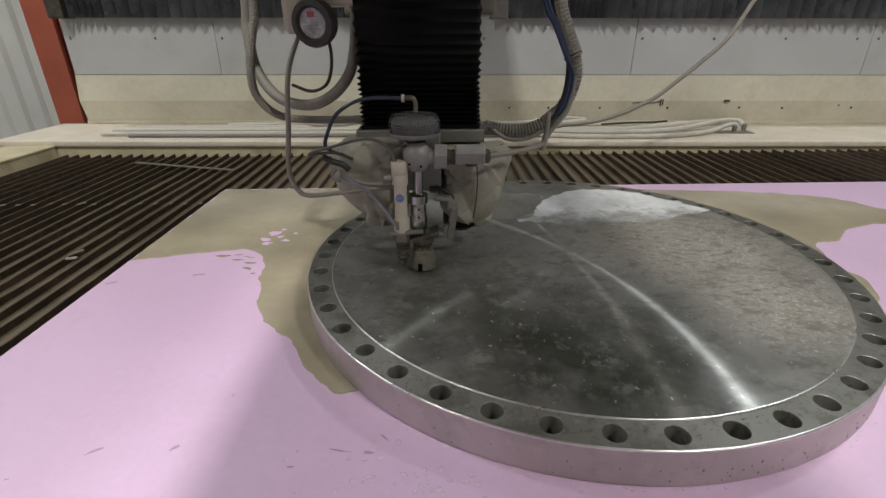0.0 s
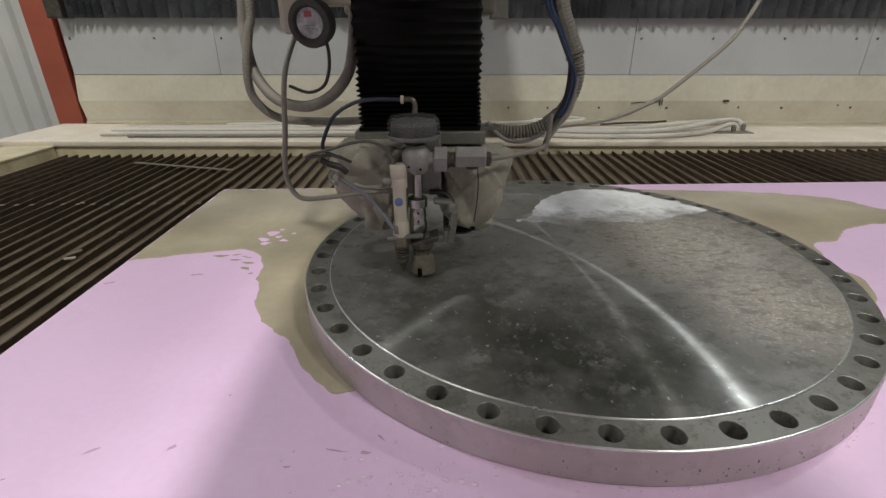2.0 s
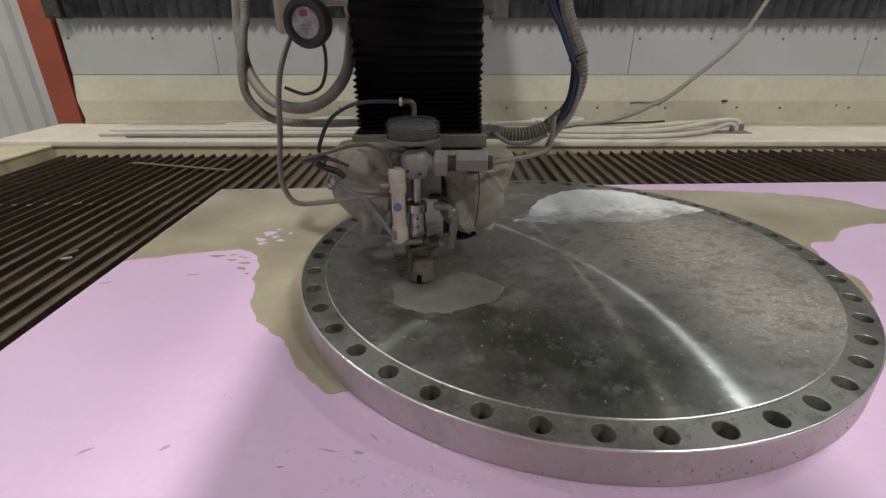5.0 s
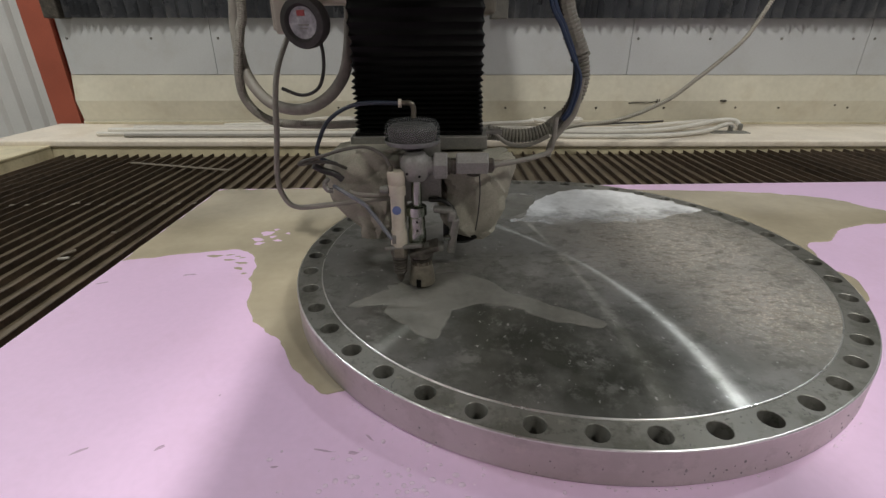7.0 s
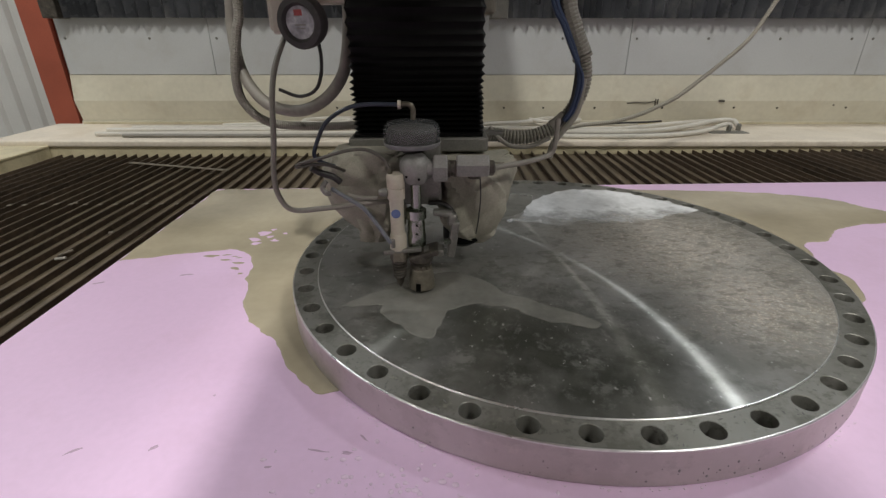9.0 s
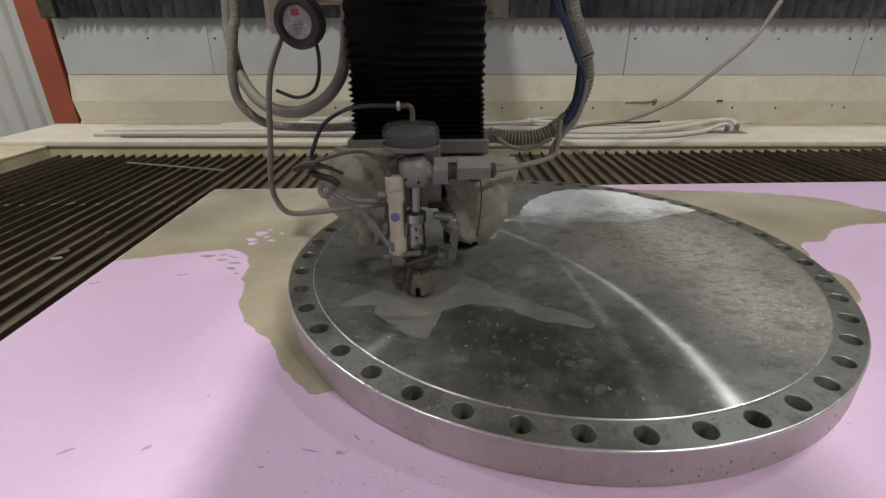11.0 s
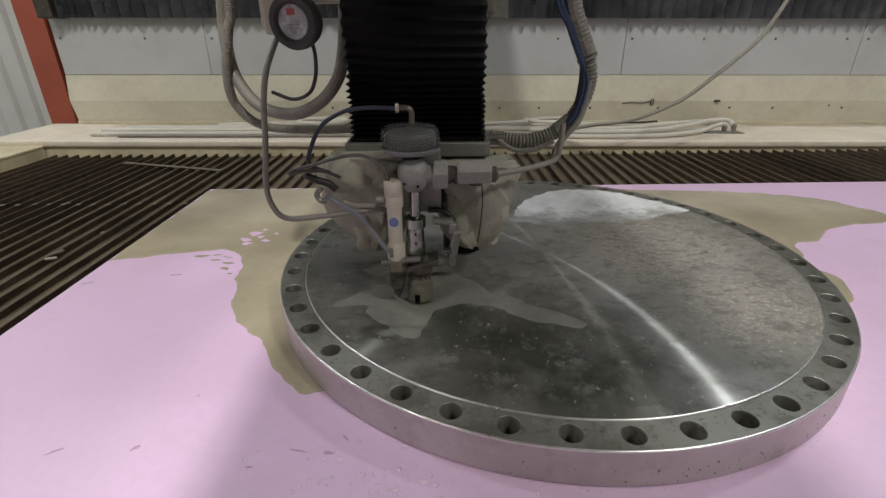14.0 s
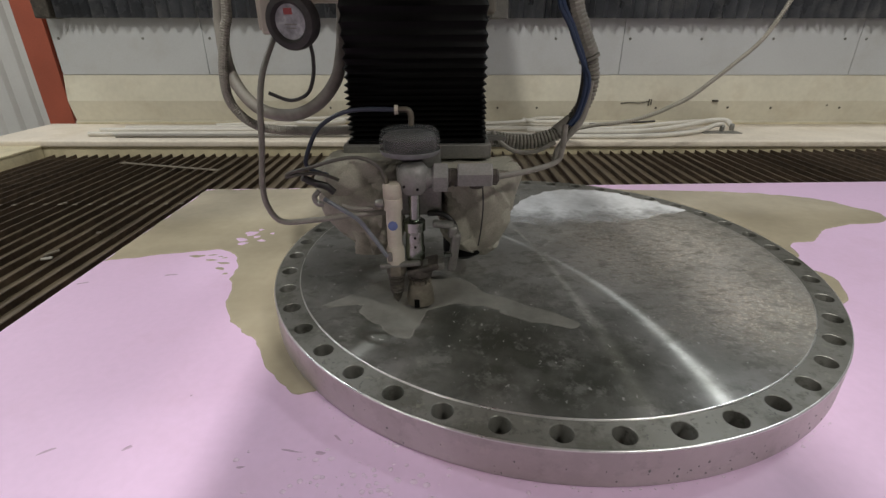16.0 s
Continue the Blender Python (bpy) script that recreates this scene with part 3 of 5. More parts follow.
# ---------------------------------------------------------------- slats
def build_slats():
    grate = empty("slat_grate", "rusty steel slats standing on edge in the tank", "slat grate")
    meshes = []
    for k in range(5):
        bm = bmesh.new()
        n = 30
        rnd = random.Random(k)
        rows = []
        for i in range(n + 1):
            y = -2.3 + 4.06 * i / n
            z = SLAT_TOP - abs(rnd.gauss(0, 0.0016))
            dx = 0.0022 * math.sin(i * 0.7 + k)
            rows.append([bm.verts.new((dx - 0.003, y, -0.29)), bm.verts.new((dx - 0.0026, y, z)), bm.verts.new((dx + 0.0026, y, z)), bm.verts.new((dx + 0.003, y, -0.29))])
        for a, b in zip(rows, rows[1:]):
            for j in range(3):
                bm.faces.new((a[j], a[j + 1], b[j + 1], b[j]))
        bm.faces.new(rows[0]), bm.faces.new(rows[-1][::-1])
        bmesh.ops.recalc_face_normals(bm, faces=bm.faces)
        me = bpy.data.meshes.new("slat")
        bm.to_mesh(me), bm.free()
        me.materials.append(SLAT)
        meshes.append(me)
    for k in range(-42, 52):
        s = new("slat", random.choice(meshes))
        s.parent = grate
        s.matrix_basis = pose(0.1144 + 0.0688 * k + random.uniform(-0.002, 0.002), 0, 0, 0, random.uniform(-0.8, 0.8), 0)


build_slats()


# ---------------------------------------------------------------- foam board and the pools on it
BOARD_Z = -0.08


def build_board():
    bm = bmesh.new()
    c = [(-1.385, -1.7), (2.45, -1.7), (2.45, 0.958), (-1.405, 0.906)]
    lo = [bm.verts.new((x, y, SLAT_TOP + 0.0005)) for x, y in c]
    hi = [bm.verts.new((x, y, BOARD_Z)) for x, y in c]
    for i in range(4):
        j = (i + 1) % 4
        bm.faces.new((lo[i], lo[j], hi[j], hi[i]))
    bm.faces.new(lo[::-1]), bm.faces.new(hi)
    bmesh.ops.bevel(bm, geom=[e for e in bm.edges if all(v.co.z > -0.09 for v in e.verts)], offset=0.003, segments=2, affect="EDGES")
    tagged(part("foam_board", bm, PINK), "pink foam insulation board lying wet on the slats", "foam board")
    z = BOARD_Z + 0.0004
    tagged(part("mud_puddle", sheet([(-1.393, 0.12), (-1.33, 0.135), (-1.2, 0.18), (-1.02, 0.195), (-0.94, 0.08), (-0.915, -0.02), (-0.865, -0.19), (-0.79, -0.28), (-0.74, -0.34),
                                     (-0.65, -0.46), (-0.55, -0.50), (-0.40, -0.30), (-0.3, 0.3), (-0.25, 0.80), (-0.6, 0.907), (-0.95, 0.902), (-1.20, 0.899), (-1.388, 0.893), (-1.397, 0.80), (-1.396, 0.45)],
                                    z, 0.0018, 0.015, 0.006, 3), MUD),
           "shallow olive-brown muddy puddle on the foam board", "puddle")
    tagged(part("mud_puddle", sheet([(0.35, 0.87), (0.86, 0.82), (1.09, 0.785), (1.33, 0.715), (1.43, 0.60), (1.48, 0.50), (1.42, 0.42), (1.25, 0.385), (1.12, 0.34), (1.05, 0.255), (0.93, 0.215),
                                     (0.82, 0.10), (0.40, 0.40)], z, 0.0018, 0.016, 0.008, 9), MUD),
           "wide tan muddy puddle beside the steel disc", "puddle")
    tagged(part("mud_puddle", sheet([(0.70, 0.05), (0.80, 0.06), (0.87, 0.01), (0.885, -0.06), (0.83, -0.16), (0.72, -0.2), (0.65, -0.1)], z, 0.0015, 0.006, 0.008, 4), MUD),
           "small tan puddle at the edge of the steel disc", "puddle")
    # flecks of mud left on the dry foam beside it
    for k, (x, y, r) in enumerate(((-1.10, 0.155, 0.022), (-1.055, 0.16, 0.012), (-1.04, 0.125, 0.016), (-0.99, 0.10, 0.018), (-0.985, 0.06, 0.02), (-0.955, 0.02, 0.012), (-1.02, 0.15, 0.008), (-1.0, 0.14, 0.009))):
        pts = [(x + r * (1 + 0.4 * math.sin(2 * a + k)) * math.cos(a), y + 0.4 * r * math.sin(a)) for a in [i * math.tau / 7 for i in range(7)]]
        tagged(part("mud_fleck", sheet(pts, z, 0.0008, 0.008, 0.003, k + 20, 4), MUD), "small olive mud fleck on the pink board", "mud fleck", group="mud flecks by the puddle")
    # dry islands in the large puddle
    for k, (x, y, r) in enumerate(((-0.985, 0.34, 0.026), (-1.005, 0.285, 0.022), (-0.985, 0.255, 0.02), (-0.93, 0.285, 0.018), (-0.91, 0.34, 0.014), (-0.965, 0.375, 0.012), (-0.955, 0.31, 0.012))):
        pts = [(x + r * (1 + 0.35 * math.sin(3 * a + k)) * math.cos(a), y + 0.8 * r * math.sin(a)) for a in [i * math.tau / 7 for i in range(7)]]
        tagged(part("foam_hump", sheet(pts, BOARD_Z + 0.001, 0.0022, 0.014, 0.003, k * 3.1, 5), PINK), "dry pink hump of foam standing out of the puddle", "foam hump",
               group="dry humps in the puddle")


build_board()


# ---------------------------------------------------------------- the steel disc
R_OUT, R_BOLT, R_HOLE, R_FACE, THICK, HOLES = 0.7455, 0.7112, 0.0203, 0.6815, 0.08, 44
PHASE = 2.8767


def build_disc():
    disc = empty("blind_flange", "large round turned steel blind flange with forty-four bolt holes", "steel disc", Matrix.Translation((0, 0, 0)))
    # flange ring: forty-four sectors, each with a through hole
    bm = bmesh.new()
    step = math.tau / HOLES
    nseg = 24
    ch = 0.0035

    def ring_point(a, c, s):
        """The point of the sector's border in direction (c, s) from the hole."""
        lim_t, lim_o, lim_i = math.tan(step / 2), R_OUT - ch, R_FACE
        best = None
        lo, hi = 0.0, 0.3
        for _ in range(26):
            mid = (lo + hi) / 2
            u, w = R_BOLT + mid * c, mid * s
            rr = math.hypot(u, w)
            if rr > lim_o or rr < lim_i or abs(w) > u * lim_t:
                hi = mid
            else:
                lo = mid
        return R_BOLT + lo * c, lo * s

    dirs = []
    corners = []
    for sgn in (1, -1):
        for rr in (R_OUT - ch, R_FACE):
            u, w = rr * math.cos(step / 2), sgn * rr * math.sin(step / 2)
            corners.append(math.atan2(w, u - R_BOLT))
    dirs = sorted({round(a, 6) for a in [math.tau * i / nseg - math.pi for i in range(nseg)] + corners})
    local = []
    for a in dirs:
        c, s = math.cos(a), math.sin(a)
        local.append(((R_BOLT + R_HOLE * c, R_HOLE * s), (R_BOLT + (R_HOLE + 0.0012) * c, (R_HOLE + 0.0012) * s), ring_point(a, c, s)))
    for k in range(HOLES):
        a = PHASE + k * step
        ca, sa = math.cos(a), math.sin(a)
        ro = lambda p, z: bm.verts.new((p[0] * ca - p[1] * sa, p[0] * sa + p[1] * ca, z))
        low, hol, rim, bor = [], [], [], []
        for h, h2, b in local:
            low.append(ro(h, -THICK + 0.001)), hol.append(ro(h, -0.0012)), rim.append(ro(h2, 0)), bor.append(ro(b, 0))
        n = len(local)
        for i in range(n):
            j = (i + 1) % n
            bm.faces.new((low[i], low[j], hol[j], hol[i]))
            bm.faces.new((hol[i], hol[j], rim[j], rim[i]))
            bm.faces.new((rim[i], rim[j], bor[j], bor[i]))
    bmesh.ops.remove_doubles(bm, verts=bm.verts, dist=0.00005)
    part("flange_ring", bm, FLANGE, disc, "drilled outer ring of the disc", smooth=True)
    seg = 264

    def turned(name, prof, mat, label, cap=False):
        bm = bmesh.new()
        rings = [[bm.verts.new((r * math.cos(math.tau * i / seg), r * math.sin(math.tau * i / seg), z)) for i in range(seg)] for r, z in prof]
        for a, b in zip(rings, rings[1:]):
            for i in range(seg):
                bm.faces.new((a[i], b[i], b[(i + 1) % seg], a[(i + 1) % seg]))
        if cap:
            bm.faces.new(rings[-1])
        part(name, bm, mat, disc, label, smooth=True)

    quarter = [math.pi / 2 * k / 6 for k in range(7)]
    turned("edge_round", [(R_OUT - ch + ch * math.sin(q), -ch + ch * math.cos(q)) for q in quarter], GLINT, "rounded edge of the disc, paled for its glint")
    turned("outer_edge", [(R_OUT, -ch), (R_OUT, -THICK + 0.003), (R_OUT - 0.003, -THICK + 0.0005), (0.3, -THICK + 0.0005)], EDGE, "satin rim of the disc")
    turned("step_round", [(R_FACE - 0.003 + 0.003 * math.sin(q), 0.003 * math.cos(q)) for q in quarter], GLINT, "step round the raised face, paled for its glint")
    turned("raised_face", [(R_FACE - 0.003, 0.003), (0.55, 0.003), (0.4, 0.003), (0.25, 0.003), (0.1, 0.003), (0.006, 0.003)], FACE, "wet lathe-turned face of the disc", True)
    return disc


build_disc()
FACE_Z = 0.003


def build_disc_water():
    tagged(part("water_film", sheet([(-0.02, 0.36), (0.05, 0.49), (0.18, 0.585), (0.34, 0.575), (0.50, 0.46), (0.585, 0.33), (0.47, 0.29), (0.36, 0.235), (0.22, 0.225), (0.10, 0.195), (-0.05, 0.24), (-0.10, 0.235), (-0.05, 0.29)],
                                    FACE_Z + 0.0002, 0.001, 0.03, 0.016, 5), FILM), "milky water film on the steel disc, bright reflection painted in", "water film")
    tagged(part("water_film", sheet([(-0.22, 0.50), (-0.10, 0.54), (0.00, 0.545), (0.025, 0.49), (-0.01, 0.39), (-0.07, 0.30), (-0.20, 0.26), (-0.26, 0.38)],
                                    FACE_Z + 0.0002, 0.0012, 0.006, 0.01, 2), WATER), "grey still water film behind the cutting head", "water film")
    lab = "grey cutting water spreading on the disc"
    mid = tagged(part("cutting_water", sheet([(-0.475, -0.29), (-0.47, -0.21), (-0.40, -0.16), (-0.33, -0.13), (-0.26, -0.16), (-0.20, -0.22), (-0.235, -0.295), (-0.30, -0.325), (-0.38, -0.335)],
                                             0.0, 0.0014, 0.018, 0.005, 1), WATER), lab, "water film", "cutting water pools")
    front = tagged(part("cutting_water", sheet([(-0.56, -0.31), (-0.545, -0.265), (-0.49, -0.235), (-0.42, -0.27), (-0.325, -0.31), (-0.33, -0.37), (-0.345, -0.43), (-0.365, -0.45), (-0.40, -0.42), (-0.445, -0.375),
                                                (-0.47, -0.31), (-0.515, -0.30)], 0.0, 0.0012, 0.019, 0.004, 2), WATER), lab, "water film", "cutting water pools")
    tail = tagged(part("cutting_water", sheet([(-0.25, -0.20), (-0.17, -0.245), (-0.05, -0.335), (0.02, -0.385), (0.0, -0.415), (-0.07, -0.39), (-0.18, -0.32), (-0.25, -0.285)],
                                              0.0, 0.0010, 0.019, 0.004, 3), WATER), lab, "water film", "cutting water pools")
    return mid, front, tail


POOLS = build_disc_water()


def droplets():
    """Beads of water on the board before the disc and along the disc's foot."""
    bm = bmesh.new()
    rnd = random.Random(4)
    for i in range(230):
        if i < 62:
            x, y = rnd.gauss(-0.42, 0.11), rnd.gauss(-0.735, 0.040)
            r = rnd.uniform(0.0022, 0.0052)
        elif i < 120:
            x, y = rnd.gauss(-0.42, 0.16), rnd.gauss(-0.735, 0.045)
            r = rnd.uniform(0.0008, 0.0018)
        else:
            a = rnd.uniform(-2.35, -0.9)
            d = R_OUT + abs(rnd.gauss(0.004, 0.005))
            x, y, r = d * math.cos(a), d * math.sin(a), rnd.uniform(0.0008, 0.0026)
        if math.hypot(x, y) < R_OUT + 0.002:
            continue
        st = rnd.uniform(0.8, 1.6)
        n = 9
        rings = []
        for q, h in ((1.0, 0.0), (0.92, 0.22), (0.6, 0.42), (0.2, 0.5)):
            rings.append([bm.verts.new((x + st * r * q * math.cos(math.tau * k / n), y + r * q * math.sin(math.tau * k / n), BOARD_Z + 0.0002 + h * r)) for k in range(n)])
        for a, b in zip(rings, rings[1:]):
            for k in range(n):
                bm.faces.new((a[k], a[(k + 1) % n], b[(k + 1) % n], b[k]))
        bm.faces.new(rings[-1])
    tagged(part("water_droplets", bm, DROP, smooth=True), "clear water beads on the pink board", "water droplets", kind="stuff")


droplets()


BEAD = material("water_bead_on_steel", (0.20, 0.197, 0.19), 0.05, vary=0.1, bump=0, rough_vary=0.02)


def ring_beads():
    """Small smears and beads of water left on the flange ring and the face."""
    bm = bmesh.new()
    rnd = random.Random(11)
    for i in range(130):
        k = rnd.choice((3, 4, 5, 7, 8, 9, 13, 14, 15, 16, 16, 15, 20, 30, 31, 28))
        a = PHASE + (k + rnd.uniform(0.25, 0.75)) * math.tau / HOLES
        d = rnd.uniform(R_FACE + 0.006, R_OUT - 0.006)
        zz, r = 0.0001, rnd.uniform(0.0006, 0.0018)
        if i > 95:
            a, d, zz = rnd.uniform(2.5, 3.6), rnd.uniform(0.52, 0.66), FACE_Z + 0.0001
        x, y = d * math.cos(a), d * math.sin(a)
        st, tu, n = rnd.uniform(3, 9) if i > 95 else rnd.uniform(1, 3.2), rnd.uniform(0, math.pi), 8
        c, s = math.cos(tu), math.sin(tu)
        rings = []
        for q, hgt in ((1.0, 0.0), (0.85, 0.2), (0.35, 0.34)):
            row = []
            for j in range(n):
                u, w = st * r * q * math.cos(math.tau * j / n), r * q * math.sin(math.tau * j / n)
                row.append(bm.verts.new((x + u * c - w * s, y + u * s + w * c, zz + hgt * r)))
            rings.append(row)
        for p, o in zip(rings, rings[1:]):
            for j in range(n):
                bm.faces.new((p[j], p[(j + 1) % n], o[(j + 1) % n], o[j]))
        bm.faces.new(rings[-1])
    for i in range(46):
        # drops clinging to the upright outer edge
        a, zc, r = rnd.choice((rnd.uniform(-1.55, -0.95), rnd.uniform(-2.3, -0.9))), rnd.uniform(-0.075, -0.035), rnd.uniform(0.0008, 0.0022)
        st = rnd.uniform(1, 1.8)
        rings = []
        for q, hgt in ((1.0, -0.05), (0.8, 0.3), (0.3, 0.5)):
            row = []
            for j in range(8):
                u, w = r * q * math.cos(math.tau * j / 8), st * r * q * math.sin(math.tau * j / 8)
                d = R_OUT + hgt * r
                row.append(bm.verts.new((d * math.cos(a + u / R_OUT), d * math.sin(a + u / R_OUT), zc + w)))
            rings.append(row)
        for p, o in zip(rings, rings[1:]):
            for j in range(8):
                bm.faces.new((p[j], p[(j + 1) % 8], o[(j + 1) % 8], o[j]))
        bm.faces.new(rings[-1])
    tagged(part("water_beads", bm, BEAD, smooth=True), "small grey water beads and smears on the steel ring", "water beads", kind="stuff")


ring_beads()
SCUFF = material("dark_scuff", (0.46, 0.32, 0.44), 0.5, vary=0.2, scale=40, bump=0)


def scuffs():
    for x, y, ln, a, wd in ((-0.99, -0.66, 0.045, 40, 0.006), (-0.85, -0.655, 0.025, 50, 0.008), (-0.63, -0.70, 0.02, 10, 0.005), (-0.555, -0.665, 0.06, -8, 0.004), (-0.50, -0.67, 0.03, 5, 0.008),
                            (-0.475, -0.635, 0.035, -40, 0.004), (-1.36, -0.03, 0.05, 20, 0.012), (-1.12, 0.02, 0.06, 10, 0.014), (-0.80, -0.52, 0.006, 0, 0.005), (-1.10, -0.72, 0.012, 30, 0.004),
                            (1.25, 0.12, 0.05, 0, 0.004), (1.33, 0.13, 0.03, 5, 0.004)):
        pts = [(ln * 0.32 * math.cos(q) * (1 + 0.3 * math.sin(3 * q + x * 9)), wd * 0.5 * math.sin(q) * (1 + 0.4 * math.cos(2 * q + y * 7))) for q in [i * math.tau / 8 for i in range(8)]]
        ob = part("scuff_mark", sheet(pts, 0, 0.0004, 0.002, 0.001, x * 5, 3), SCUFF)
        ob.matrix_basis = pose(x, y, BOARD_Z + 0.0002, 0, 0, a)
        tagged(ob, "small dark scuff on the pink foam board", "scuff", group="scuffs on the board")


scuffs()


# ---------------------------------------------------------------- the gantry
def build_gantry():
    g = empty("gantry_bridge", "beige gantry bridge carrying the cutting head over the tank", "gantry")
    part("beam", box(-0.83, -0.10, -2.6, 1.9, 1.0, 1.55, 0.02), BEIGE, g, "long beige box beam")
    part("end_truck", box(-0.93, -0.045, 1.78, 2.17, 0.685, 1.3, 0.03, 3), SHADED_BEIGE, g, "beige end truck on the rail, coloured as if in shade")
    part("truck_lip", box(-0.06, 0.045, 1.95, 2.07, 0.668, 0.78, 0.006), GREYMET, g)
    return g


GANTRY = build_gantry()


# ---------------------------------------------------------------- the cutting head
def hexagon(r, x0, x1, y, z):
    return lathe([(r * 0.9, x0), (r, x0 + 0.003), (r, x1 - 0.003), (r * 0.9, x1)], 6, along_x(0, y, z) @ Matrix.Rotation(0.26, 4, "Z"))


def bag(levels, seed, cy):
    """A slack canvas bag: stacked rounded sections (z, centre x, half width, half depth), pulled into flat facets that meet in ridges."""
    bm = bmesh.new()
    rnd = random.Random(seed)
    seg, cells, tall = 84, 13, 5
    pull = [[rnd.uniform(-0.017, 0.011) for _ in range(cells)] for _ in range(tall + 2)]
    lean = rnd.uniform(0.6, 1.4)
    rows = []
    zs = spline([(l[0], l[1], 0) for l in levels], 11)
    ws = spline([(l[2], l[3], 0) for l in levels], 11)
    for r, (zc, wd) in enumerate(zip(zs, ws)):
        row = []
        v = tall * r / (len(zs) - 1)
        for i in range(seg):
            a = math.tau * i / seg
            c, q = math.cos(a), math.sin(a)
            k = (abs(c) ** 3.2 + abs(q) ** 3.2) ** (-1 / 3.2)
            x, y = zc.y + wd.x * k * c, cy + wd.y * k * q
            u = (cells * i / seg + lean * v) % cells
            w = v + 0.5 * (int(u) % 2)
            iu, iw = int(u), int(w)
            fu, fw = u - iu, w - iw
            p00, p10, p01, p11 = pull[iw][iu], pull[iw][(iu + 1) % cells], pull[iw + 1][iu], pull[iw + 1][(iu + 1) % cells]
            # two flat triangles in each cell
            f = p00 + fu * (p10 - p00) + fw * (p11 - p10) if fu > fw else p00 + fw * (p01 - p00) + fu * (p11 - p01)
            f += 0.006 * noise.noise(Vector((x * 12 + seed, y * 12, zc.x * 9)))
            f += 0.008 * (1 - abs(noise.noise(Vector((x * 11 + zc.x * 9 + seed, y * 8, zc.x * 6 - 2))))) ** 8
            f -= 0.006 * (1 - abs(noise.noise(Vector((x * 15 - zc.x * 12, y * 12 + seed, zc.x * 10))))) ** 10
            row.append(bm.verts.new((x + f * c, y + f * q, zc.x + 0.4 * f)))
        rows.append(row)
    for a, b in zip(rows, rows[1:]):
        for i in range(seg):
            bm.faces.new((a[i], a[(i + 1) % seg], b[(i + 1) % seg], b[i]))
    bm.faces.new(rows[0][::-1]), bm.faces.new(rows[-1])
    return bm


def bellows_column(x0, x1, y0, y1, zs, depth):
    """Square pleated bellows: out and in at each fold, with rounded corners."""
    bm = bmesh.new()
    rows = []
    prof = []
    full = depth
    for a, b in zip(zs, zs[1:]):
        depth = full * (1.0 if b - a < 0.014 else max(0.35, 0.0135 / (b - a)))
        prof += [(a, -depth), (a + (b - a) * 0.12, -depth * 0.9), (a + (b - a) * 0.42, -0.0012), (a + (b - a) * 0.5, 0.0), (a + (b - a) * 0.58, -0.0012), (a + (b - a) * 0.88, -depth * 0.9)]
    prof.append((zs[-1], -depth))
    for z, d in prof:
        w = 0.0012 * math.sin(z * 91) + 0.001 * math.sin(z * 37)
        a0, a1, b0, b1, r = x0 - d + w, x1 + d + w, y0 - d, y1 + d, 0.012
        pts = []
        for cx, cy, st in ((a1 - r, b1 - r, 0), (a0 + r, b1 - r, 90), (a0 + r, b0 + r, 180), (a1 - r, b0 + r, 270)):
            for q in (0, 30, 60, 90):
                t = radians(st + q)
                pts.append((cx + r * math.cos(t), cy + r * math.sin(t)))
        rows.append([bm.verts.new((x, y, z)) for x, y in pts])
    for a, b in zip(rows, rows[1:]):
        for i in range(len(a)):
            j = (i + 1) % len(a)
            bm.faces.new((a[i], a[j], b[j], b[i]))
    bm.faces.new(rows[0][::-1]), bm.faces.new(rows[-1])
    return bm


